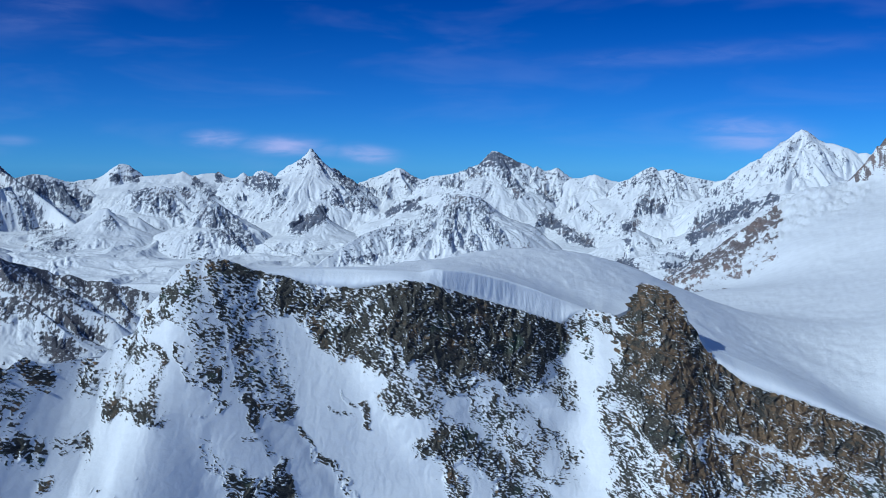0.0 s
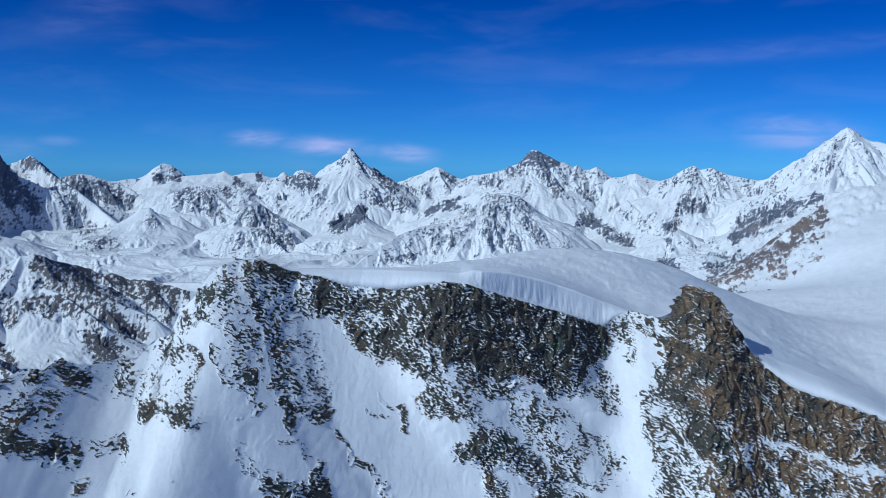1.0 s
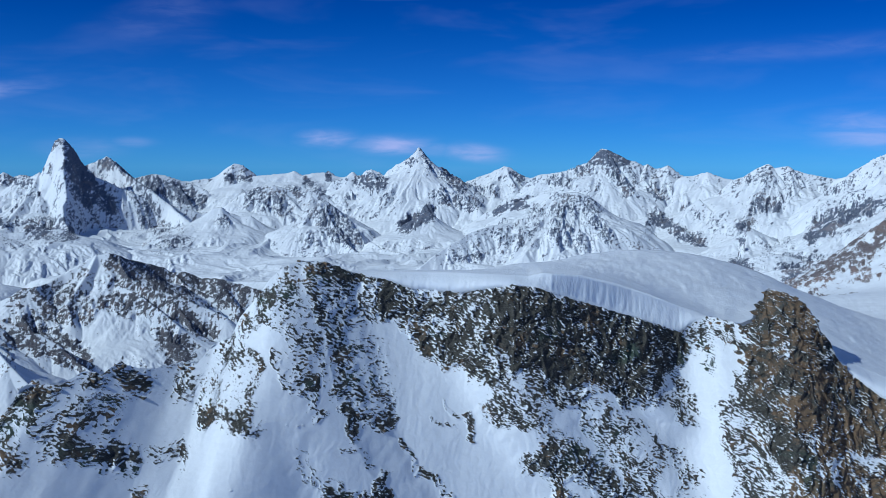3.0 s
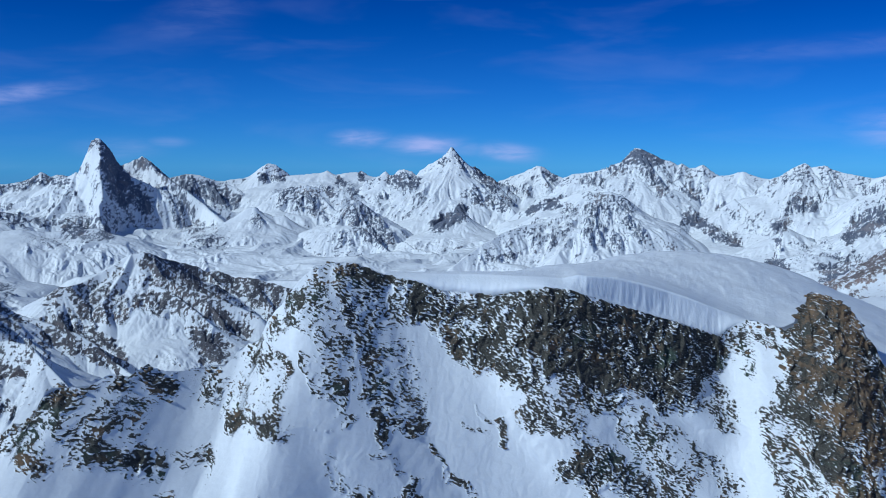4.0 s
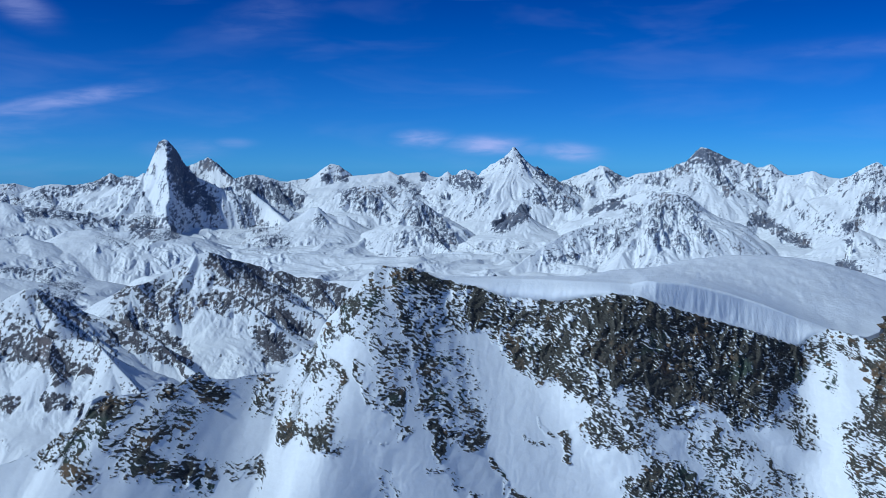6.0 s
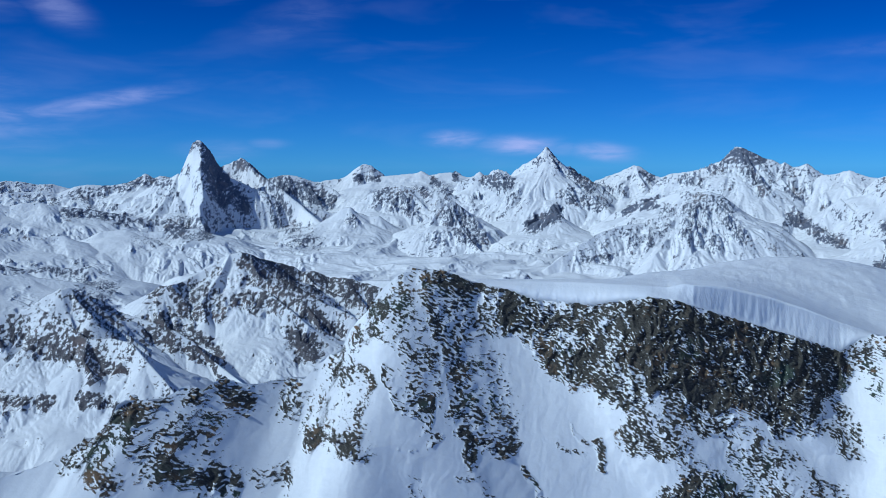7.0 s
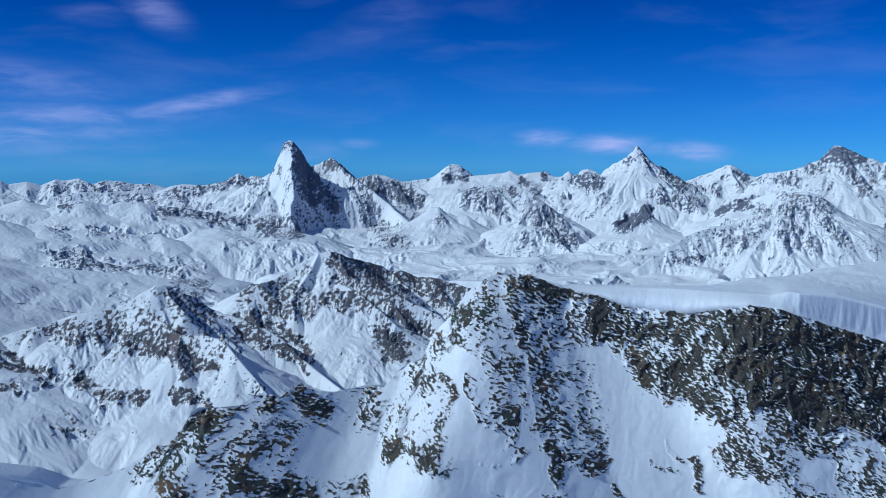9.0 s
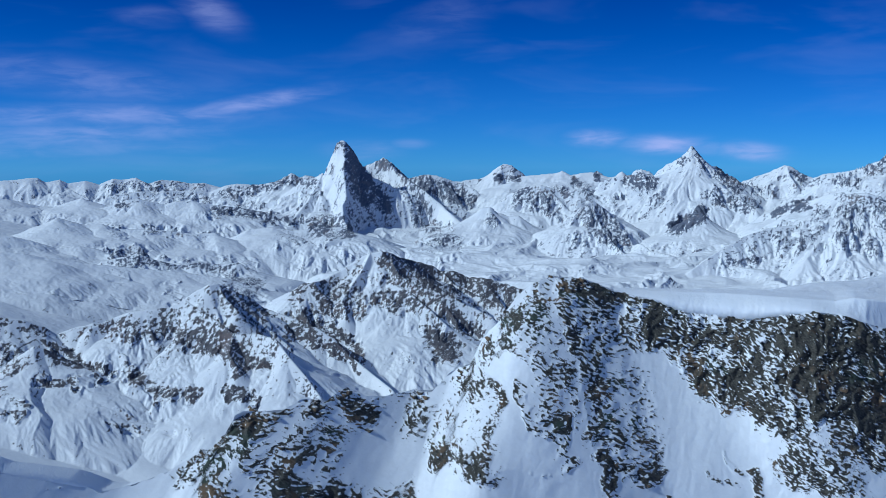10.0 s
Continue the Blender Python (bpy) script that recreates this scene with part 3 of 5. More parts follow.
        # bias: right face barer, left snowier, so rock colour adds to their shading
        for A, new_value in ((H, z), (near_crest, np.clip(np.minimum(fall, np.abs(off) + 8), 4, 70)), (bias, np.where(off > 0, 0.1, -0.3 + 0.5 * smooth(60 - fall, 0, 30)) * smooth(420 - fall, 0, 160)), (cut, 0.7 + 0 * z)):
            A[m] = np.where(better, new_value, A[m])
    return H, near_crest, bias, cut, far


def gullies(x, y, ux, uy):
    """Ribs and gullies that run across the direction u: a sum of waves, one to each cell. Height and its slope in u."""
    fx, fy = np.floor(x), np.floor(y)
    xi, yi = fx.astype(np.int64), fy.astype(np.int64)
    x, y = x - fx, y - fy
    val, slope, total = 0.0, 0.0, 0.0
    for i in (-1, 0, 1, 2):
        for j in (-1, 0, 1, 2):
            h = PERM[(PERM[(xi - i) & 511] + ((yi - j) & 511))]
            qx, qy = x + i - 0.5 * (0.5 + 0.5 * GX[h]), y + j - 0.5 * (0.5 + 0.5 * GY[h])
            w = np.exp(-2.0 * (qx * qx + qy * qy))
            a = 2 * np.pi * (qx * ux + qy * uy)
            val, slope, total = val + np.cos(a) * w, slope - np.sin(a) * w, total + w
    return val / total, slope / total


def carve(X, Y, H, az, D, cell, depth, octaves, keep):
    """Cuts ever finer ribs and gullies down the slopes of H."""
    gr = np.gradient(H, axis=0) / np.gradient(D, axis=0)
    step = az[1] - az[0]
    ga_ = (np.gradient(H, axis=1) - gr * np.gradient(D, axis=1)) / (step * D)
    sx, sy = -np.sin(az)[None, :], np.cos(az)[None, :]
    gx, gy = gr * sx - ga_ * sy, gr * sy + ga_ * sx
    n = np.hypot(gx, gy) + 1e-6
    k = smooth(n, 0.1, 0.65)
    ux, uy = -gy / n * (0.35 + k), gx / n * (0.35 + k)
    total, amp = np.zeros_like(H), 1.0
    for o in range(octaves):
        v, sl = gullies(X / cell + 13 * o, Y / cell + 7 * o, ux, uy)
        total += amp * v
        ux, uy = ux + 0.5 * sl * gx / n, uy + 0.5 * sl * gy / n
        cell, amp = cell * 0.52, amp * 0.6
    return H + depth * k * keep * total, total, k


AREAS = []


def rock_area(name, rows):
    """Cliffs of a mountain: capsules bearing0, height0, bearing1, height1 (degrees, metres), radius, cover, distance."""
    AREAS.extend(rows)


rock_area("north walls", [
    (23.0, 213, 21.76, 124, 41.9, 0.5, 4304), (22.32, 90, 19.93, 25, 38.3, 0.6, 3936), (23.42, 63, 21.61, 25, 30.0, 0.45, 3845), (22.27, 238, 20.99, 207, 39.3, 0.75, 4582),
    (20.99, 207, 19.51, 168, 39.1, 0.8, 4557), (20.26, 146, 18.94, 160, 14.1, 0.6, 4517), (16.99, 296, 16.99, 296, 41.7, 0.55, 4867), (17.77, 253, 16.61, 246, 18.5, 0.8, 4741),
    (18.73, 239, 18.73, 239, 15.1, 0.6, 4849), (18.01, 95, 18.01, 95, 30.7, 0.6, 3944), (16.43, 197, 15.06, 153, 50.0, 0.65, 4281), (15.05, 197, 12.64, 203, 23.8, 0.6, 4362),
    (16.24, 153, 14.47, 117, 29.6, 0.6, 4216),
])
rock_area("glacier walls", [
    (13.54, 240, 13.25, 224, 17.9, 0.9, 4594), (12.43, 265, 12.23, 248, 16.4, 0.9, 4666), (12.86, 136, 11.85, 83, 52.8, 0.7, 3870), (12.06, 85, 11.04, 40, 36.3, 0.75, 3729),
    (13.88, 60, 12.67, 47, 28.6, 0.45, 3671), (14.28, 82, 13.26, 136, 18.2, 0.45, 3900), (10.6, 244, 9.37, 238, 30.3, 0.75, 4312), (11.43, 154, 11.02, 169, 24.6, 0.5, 4208),
    (9.99, 200, 8.75, 172, 22.7, 0.55, 4164),
])
rock_area("hooked mountain", [
    (7.18, 370, 6.97, 333, 15.4, 0.9, 4381), (6.87, 325, 6.45, 294, 11.8, 0.8, 4333), (8.12, 333, 7.7, 328, 17.1, 0.6, 4375), (5.82, 270, 4.98, 217, 26.6, 0.8, 4264),
    (5.83, 173, 4.35, 143, 28.9, 0.7, 4118), (6.67, 180, 6.03, 210, 12.9, 0.6, 4143), (8.14, 74, 6.67, 127, 21.9, 0.95, 4010), (4.35, 215, 3.08, 191, 30.3, 0.5, 4323),
    (2.03, 279, 1.6, 254, 15.8, 0.8, 4510), (3.93, 237, 2.66, 262, 14.0, 0.4, 4480), (3.08, 132, 1.38, 167, 13.8, 0.85, 3923),
])
rock_area("rocky spur", [
    (5.62, 14, 3.5, 91, 29.1, 0.42, 3388), (3.5, 79, 1.8, 102, 13.5, 0.6, 3475), (4.45, 9, 3.71, 14, 7.4, 0.75, 3153), (2.44, 67, 0.01, 95, 37.4, 0.52, 3426),
    (0.95, 139, 0.1, 153, 24.9, 0.6, 3553), (9.48, 16, 9.19, 16, 11.4, 0.75, 3256), (8.14, 17, 8.14, 17, 25.6, 0.3, 3283),
])
rock_area("dark mountain", [
    (-2.3, 345, -3.78, 330, 36.3, 0.9, 4234), (-1.24, 282, -2.51, 298, 24.6, 0.6, 4201), (-3.15, 298, -4.22, 210, 28.8, 0.7, 4099), (-3.78, 330, -5.05, 284, 23.0, 0.55, 4222),
    (-4.84, 268, -6.52, 284, 29.6, 0.5, 4213), (-5.48, 209, -6.33, 187, 19.2, 0.7, 4095), (0.02, 250, -0.83, 236, 22.7, 0.6, 4165), (-2.52, 253, -2.74, 209, 15.8, 0.5, 4057),
    (-0.41, 191, -2.32, 165, 33.6, 0.65, 3596), (-0.2, 141, -1.27, 72, 33.7, 0.55, 3458), (-1.26, 153, -2.12, 83, 29.9, 0.4, 3483), (-2.33, 129, -3.19, 71, 18.9, 0.6, 3470),
    (-0.42, 61, -2.13, 43, 18.3, 0.45, 3358),
])
rock_area("twin mountain", [
    (-8.19, 255, -8.81, 263, 9.8, 0.4, 4186), (-10.47, 251, -11.69, 274, 28.0, 0.55, 3985), (-11.7, 231, -12.91, 246, 33.7, 0.5, 3931), (-10.91, 163, -11.92, 177, 29.8, 0.75, 3821),
    (-12.49, 288, -13.31, 267, 14.1, 0.5, 4006), (-11.3, 204, -12.53, 191, 24.1, 0.5, 3864), (-5.5, 112, -6.99, 79, 20.9, 0.85, 3839), (-7.2, 55, -8.25, 43, 17.3, 0.8, 3698),
    (-7.39, 144, -9.07, 108, 20.8, 0.45, 3813), (-5.71, 139, -5.92, 125, 15.4, 0.6, 3964), (-10.11, 99, -10.72, 112, 14.5, 0.85, 3716), (-10.22, 68, -10.33, 65, 10.8, 0.8, 3453),
])
rock_area("white mountain", [
    (-9.94, 1, -10.56, 12, 13.6, 0.95, 3180), (-10.55, 34, -12.59, 49, 20.8, 0.45, 3327), (-12.42, 14, -13.62, 20, 18.9, 0.8, 3036), (-10.95, 60, -11.78, 50, 17.9, 0.5, 3274),
    (-13.42, 30, -14.21, 37, 14.9, 0.6, 3179), (-13.78, 91, -14.96, 131, 18.6, 0.85, 3404), (-14.57, 118, -16.52, 181, 26.9, 0.85, 3451), (-16.52, 187, -18.05, 213, 13.5, 0.85, 3465),
    (-14.52, 222, -15.71, 237, 11.7, 0.6, 3766), (-16.75, 311, -16.75, 311, 8.8, 0.55, 3775), (-18.0, 318, -18.4, 292, 11.5, 0.4, 3676), (-16.08, 284, -16.47, 278, 8.8, 0.45, 3751),
    (-18.37, 357, -19.38, 417, 38.1, 0.4, 3759),
])
rock_area("white mountain", [
    (-19.67, 404, -21.0, 339, 41.2, 0.36, 3772), (-17.62, 305, -19.15, 305, 51.7, 0.4, 3682), (-17.64, 266, -17.64, 266, 37.0, 0.36, 3655),
])
rock_area("horizon", [
    (38.55, 216, 35.64, 220, 26.3, 0.58, 4822), (36.74, 230, 33.96, 219, 22.7, 0.58, 4844), (38.55, 174, 33.96, 185, 21.2, 0.5, 4543), (38.17, 162, 37.63, 160, 9.3, 0.9, 3971),
    (33.0, 130, 33.0, 130, 21.5, 0.65, 3945), (33.0, 142, 30.49, 125, 21.7, 0.8, 3981), (34.9, 178, 33.39, 162, 14.0, 0.6, 4504), (30.49, 112, 29.31, 102, 9.3, 0.8, 3978),
    (32.62, 184, 31.07, 206, 31.7, 0.66, 4521), (31.07, 214, 29.69, 229, 24.7, 0.68, 4528), (29.68, 248, 27.88, 246, 24.3, 0.72, 4448), (31.86, 146, 30.69, 147, 17.1, 0.6, 4399),
])
# rows two to four: right face's rock, thickened to deepen its shade by colour
rock_area("horn", [
    (26.4, 404, 26.3, 392, 11.0, 0.85, 4290), (25.8, 376, 25.0, 240, 30.0, 0.97, 4230), (25.65, 300, 25.0, 180, 36.0, 0.9, 4120), (25.0, 220, 24.0, 150, 40.0, 0.8, 4050), (26.9, 300, 26.5, 230, 16.0, 0.45, 4180), (29.11, 95, 26.29, 106, 12.2, 0.7, 3912),
    (27.92, 76, 25.88, 69, 17.7, 0.8, 3787), (26.29, 113, 25.06, 92, 20.6, 0.55, 3780), (29.7, 58, 27.91, 49, 19.6, 0.55, 3599), (28.3, 215, 27.6, 190, 20.0, 0.5, 4111),
])
rock_area("shaded mountain", [
    (24.22, 315, 23.6, 307, 24.3, 0.8, 4458), (23.6, 307, 22.38, 240, 21.2, 0.7, 4524), (22.38, 210, 21.56, 116, 23.9, 0.7, 4384), (23.82, 229, 22.18, 179, 23.7, 0.4, 4349),
    (22.19, 96, 20.94, 52, 28.0, 0.6, 3987), (23.43, 77, 20.94, 17, 21.0, 0.5, 3850), (21.35, 50, 19.89, 28, 20.9, 0.7, 3835), (22.38, 248, 20.93, 231, 21.5, 0.75, 4602),
    (20.93, 215, 19.26, 164, 32.0, 0.8, 4556), (19.26, 157, 18.84, 157, 8.8, 0.8, 4526),
])
rock_area("plateau bands", [
    (38.54, 104, 37.83, 81, 13.9, 0.5, 3560), (36.74, 94, 34.9, 79, 8.4, 0.6, 3596), (34.9, 73, 33.39, 70, 7.0, 0.5, 3584), (38.38, 28, 36.92, 35, 19.7, 0.7, 3164),
    (36.92, 35, 33.77, 22, 16.8, 0.75, 3087), (33.77, 16, 32.44, 5, 14.4, 0.7, 3086), (32.63, 12, 31.08, -8, 14.7, 0.5, 3149), (35.26, -2, 34.89, -22, 16.7, 0.5, 2672),
    (38.52, 37, 37.63, 27, 12.9, 0.4, 2761),
])
rock_area("foothill", [
    (23.73, 112, 23.73, 112, 12.3, 0.6, 2257), (25.37, 87, 25.37, 87, 13.9, 0.55, 2236), (23.73, 101, 22.3, 81, 19.4, 0.9, 2258), (22.31, 81, 20.87, 58, 18.6, 0.9, 2386),
    (23.33, 74, 22.3, 61, 15.2, 0.7, 2172), (19.62, 39, 19.62, 39, 13.1, 0.8, 2408), (20.03, 48, 18.15, 17, 18.6, 0.85, 2389), (18.57, 39, 16.47, 23, 20.5, 0.85, 2392),
    (18.15, 17, 17.11, -8, 18.4, 0.7, 2361), (27.8, 59, 25.18, 37, 21.6, 0.65, 2129), (27.41, 26, 25.19, 17, 16.3, 0.75, 2093), (24.16, 36, 20.85, 34, 14.8, 0.75, 2113),
    (23.75, 17, 21.89, 23, 11.3, 0.6, 2078),
])
rock_area("foothill", [
    (21.06, 11, 20.44, 7, 11.3, 0.5, 2065), (21.27, -24, 20.02, -31, 14.0, 0.95, 1989), (20.86, -48, 19.81, -46, 10.6, 0.9, 1934), (20.23, 13, 18.77, -22, 14.6, 0.9, 2075),
    (24.97, 75, 23.74, 60, 15.3, 0.45, 2180), (21.9, -8, 21.48, -19, 4.7, 0.7, 2019),
])
rock_area("snow peak", [
    (32.42, -8, 30.68, -22, 15.1, 0.7, 2761), (28.6, 53, 28.6, 53, 20.0, 0.8, 2141), (32.46, 72, 30.55, 40, 16.4, 0.7, 1911), (27.8, 11, 27.8, 11, 16.3, 0.85, 1906),
    (29.02, 10, 26.22, -28, 12.7, 0.85, 2036), (26.6, -8, 25.19, -47, 5.8, 0.9, 1857), (35.49, 40, 35.49, 40, 16.2, 0.75, 1883), (38.41, 26, 34.77, 13, 17.4, 0.7, 1862),
    (35.68, 39, 34.18, 51, 10.3, 0.55, 1884), (35.33, 17, 32.3, 6, 18.4, 0.8, 1816), (33.62, 41, 32.1, 21, 11.4, 0.7, 1825), (32.1, 11, 31.35, -18, 19.1, 0.85, 1750),
    (30.95, 15, 29.37, 4, 19.3, 0.5, 1771),
])
rock_area("snow peak", [
    (31.34, -10, 30.17, -18, 9.4, 0.8, 1730), (29.96, 7, 28.78, -15, 6.7, 0.4, 1717),
])
rock_area("valley bands", [
    (43.54, 46, 43.54, 46, 10.3, 0.7, 1896), (42.47, 37, 41.22, 22, 7.4, 0.7, 1895), (38.8, 26, 38.8, 26, 8.8, 0.85, 1884), (37.46, 36, 37.46, 36, 14.7, 0.6, 1886),
    (43.55, 6, 43.02, -11, 12.6, 0.7, 1798), (41.39, 5, 39.94, -16, 7.1, 0.85, 1817), (39.94, -16, 38.63, -28, 8.5, 0.8, 1808), (38.44, -33, 37.29, -32, 6.9, 0.5, 1771),
    (37.29, -34, 36.12, -49, 10.8, 0.85, 1736), (36.12, -49, 33.96, -55, 9.2, 0.85, 1691), (41.94, -25, 40.11, -38, 6.0, 0.8, 1714), (43.54, -33, 42.47, -41, 4.5, 0.6, 1666),
    (32.15, -52, 31.14, -57, 7.7, 0.85, 1646),
])
rock_area("valley bands", [
    (43.54, -52, 42.83, -54, 5.7, 0.7, 1623), (38.23, -78, 36.52, -87, 4.4, 0.6, 1613), (36.71, -89, 34.35, -89, 3.1, 0.5, 1590), (37.45, -88, 36.09, -88, 2.4, 0.5, 1522),
])


def capsule_cover(A, H, D):
    """How much bare rock the cliffs give at bearing A (degrees), height H and distance D."""
    X, Y = np.radians(A) * D, H
    X = X + 16 * perlin(X / 55, Y / 40 + D / 90, 141) + 6 * perlin(X / 17, Y / 13 + D / 40, 142)
    Y = Y + 9 * perlin(X / 50, Y / 40 + D / 90, 143) + 4 * perlin(X / 17, Y / 13 + D / 40, 144)
    A = X / D
    cover = np.zeros_like(H)
    for a0, z0, a1, z1, r, c, dd in AREAS:
        lo, hi = math.radians(min(a0, a1)) - 2.2 * r / dd, math.radians(max(a0, a1)) + 2.2 * r / dd
        m = (np.abs(D - dd) < 330) & (A > lo) & (A < hi) & (Y > min(z0, z1) - 2 * r) & (Y < max(z0, z1) + 2 * r)
        if m.any():
            d = seg_dist(A[m] * dd, Y[m], math.radians(a0) * dd, z0, math.radians(a1) * dd, z1)
            cover[m] = np.maximum(cover[m], c * smooth(1.75 - d / r, 0, 1.25) * smooth(330 - np.abs(D[m] - dd), 0, 80))
    return cover


def even_out(A, n, axis):
    """Running mean over n places."""
    pad = [(0, 0), (0, 0)]
    pad[axis] = (n // 2, n // 2)
    total = np.cumsum(np.pad(A, pad, "edge"), axis=axis)
    total = np.insert(total, 0, 0.0, axis=axis)
    cut = [slice(None), slice(None)]
    hi, lo = list(cut), list(cut)
    hi[axis], lo[axis] = slice(n, None), slice(None, -n)
    return (total[tuple(hi)] - total[tuple(lo)]) / n


def row_distances(az, bounds, n_d):
    """Rows of the terrain, closest together on slopes that rise towards the valley; a row runs along each of the bounds."""
    az_c = np.linspace(az[0], az[-1], len(az) // 4)
    edges = [np.linspace(a, b, max(4, int((b - a) / 8)) + 1) for a, b in zip(bounds[:-1], bounds[1:])]
    d = np.concatenate([edges[0]] + [e[1:] for e in edges[1:]])
    H = terrain(-np.sin(az_c)[None, :] * d[:, None], np.cos(az_c)[None, :] * d[:, None])[0]
    rise = (H - 300) / d[:, None]
    top = np.maximum.accumulate(rise, axis=0)
    w = np.clip(np.diff(rise, axis=0), 0, None) * (rise[1:] > top[1:] - 0.003) + 0.3 * (rise[1:] > top[1:] - 0.003) * np.abs(np.diff(rise, axis=0))
    w = even_out(even_out(w, 5, 0), 9, 1)
    w = w + 0.45 * w.mean() + 0.2 * w.mean() * (rise[1:] > top[1:] - 0.006)
    out, first, share = [], 0, []
    for e in edges:
        share.append(w[first:first + len(e) - 1].mean(1).sum())
        first += len(e) - 1
    counts = np.maximum(8, np.round(np.array(share) / sum(share) * n_d)).astype(int)
    first = 0
    for e, count in zip(edges, counts):
        part_w = w[first:first + len(e) - 1]
        first += len(e) - 1
        run = np.vstack([np.zeros((1, len(az_c))), np.cumsum(part_w, 0)])
        run /= run[-1:]
        cols = np.stack([np.interp(np.linspace(0, 1, count + 1), run[:, c], e) for c in range(len(az_c))], 1)
        out.append(cols if not out else cols[1:])
    D = np.concatenate(out)
    return np.stack([np.interp(az, az_c[::-1], row[::-1]) if az_c[0] > az_c[-1] else np.interp(az, az_c, row) for row in D])


def polar_terrain(az0, az1, n_az, bounds, n_d, cell, depth, thin_lo, fleck, more=1.0):
    """thin_lo: steepness from which the snow thins outside the cliffs."""
    az = np.radians(np.linspace(az0, az1, n_az))
    D = row_distances(az, bounds, n_d)
    X, Y = -np.sin(az)[None, :] * D, np.cos(az)[None, :] * D
    H, crest, bias, cut, far = terrain(X, Y)
    A = np.repeat(np.degrees(az)[None, :], len(D), 0)
    cover = capsule_cover(A, H, D)
    keep = np.clip(crest / 90, 0.06, 1) * cut
    flat = 1 - 0.75 * smooth(A, 31, 34) * smooth(1640 - D, 0, 60)
    wild = 0.3 + 0.35 * smooth(fbm(X / 380, Y / 380, 3, 0.5, 45), -0.2, 0.4) + 0.75 * smooth(cover, 0.0, 0.6) + 0.5 * smooth(-bias, 0.1, 0.35)
    wild = wild * (1 - 0.6 * smooth(A, 27, 31) * smooth(3800 - D, 0, 200) * smooth(D, 2300, 2600) * (1 - smooth(cover, 0, 0.3)))
    H = H + flat * (1 - smooth(cover, 0, 0.4)) * np.clip(crest / 60, 0.05, 1) * (2.2 * fbm(X / 95, Y / 95, 3, 0.5, 46) + 0.5 * ridged(X / 24 + Y / 60, Y / 24, 3, 0.5, 47))
    H, ribs, k = carve(X, Y, H, az, D, cell, depth, 5, keep * wild)
    H = H + keep * k * depth * 0.3 * smooth(cover, 0.05, 0.5) * fbm(X / 20, Y / 20, 4, 0.6, 41) + 1.0 * far * smooth(60 - crest, 0, 50) * fbm(X / 11, Y / 11, 2, 0.6, 43)
    cover = more * capsule_cover(A, H, D)
    st = steepness(X, Y, H)
    thin = 0.5 * smooth(st + bias + 0.3 * fbm(X / 170, Y / 170, 3, 0.5, 51), thin_lo, thin_lo + 0.4)
    arc, size = np.radians(A) * D, D / 1100
    strata = perlin(arc / (5 * size), (H + 0.3 * arc) / (2.2 * size), 55) + 0.7 * perlin(arc / (2.4 * size), (H + 0.3 * arc) / (1.2 * size), 56)
    streak = perlin(A * 9 + 0.02 * H, H / 45, 53) + 0.6 * perlin(A * 22 + 0.04 * H, H / 22, 54)
    rock = np.maximum(cover, thin) - 0.68 + 0.3 * (st - 0.6) + 0.16 * ribs + 0.45 * fleck * fbm(X / 10, Y / 10, 3, 0.75, 52) + 0.75 * fleck * k * strata + 0.2 * k * streak
    return X, Y, H, rock, np.degrees(az), D


def block(grid, az0, az1, d0, d1):
    X, Y, Z, rock, az, D = grid
    c0, c1 = sorted((int(np.argmin(abs(az - az0))), int(np.argmin(abs(az - az1)))))
    middle = D[:, (c0 + c1) // 2]
    r0, r1 = int(np.argmin(abs(middle - d0))), int(np.argmin(abs(middle - d1)))
    cut = (slice(r0, r1 + 1), slice(c0, c1 + 1))
    return X[cut], Y[cut], Z[cut], rock[cut]


FAR = polar_terrain(47, -32, 1700, (2560, 3300, 3750, 3950, 4960), 360, 125, 14.0, 0.49, 0.46)
MID = polar_terrain(47, 8, 820, (1240, 1650, 1990, 2560), 330, 75, 6.5, 0.54, 0.72, 1.04)


def mountain(name, label, grid, mat, az0, az1, d0, d1, kind=""):
    """A stretch of the terrain; a mountain has its foot and its top as parts, a snowfield is one sheet."""
    if kind:
        return tagged(grid_mesh(name, *block(grid, az0, az1, d0, d1)[:3], mat, block(grid, az0, az1, d0, d1)[3]), label, "snowfield", kind=kind)
    a, d = radians((az0 + az1) / 2), (d0 + d1) / 2
    top = tagged(new(name), label, "mountain")
    for piece, lo, hi in (("foot_slope", d0, d0 + 0.45 * (d1 - d0)), ("summit_ridge", d0 + 0.45 * (d1 - d0), d1)):
        X, Y, Z, rock = block(grid, az0, az1, lo, hi)
        grid_mesh(piece, X, Y, Z, mat, rock, top)
    return top


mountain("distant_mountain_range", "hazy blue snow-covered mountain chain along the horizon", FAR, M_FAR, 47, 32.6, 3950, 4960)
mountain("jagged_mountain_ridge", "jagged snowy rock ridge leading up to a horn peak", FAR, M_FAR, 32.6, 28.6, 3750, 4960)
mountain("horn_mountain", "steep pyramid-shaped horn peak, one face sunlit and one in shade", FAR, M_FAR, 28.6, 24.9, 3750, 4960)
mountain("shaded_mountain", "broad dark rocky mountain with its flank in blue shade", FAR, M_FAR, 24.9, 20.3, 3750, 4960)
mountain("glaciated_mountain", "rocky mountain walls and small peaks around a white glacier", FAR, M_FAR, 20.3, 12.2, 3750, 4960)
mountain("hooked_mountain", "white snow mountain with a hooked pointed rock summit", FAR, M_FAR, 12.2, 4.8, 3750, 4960)
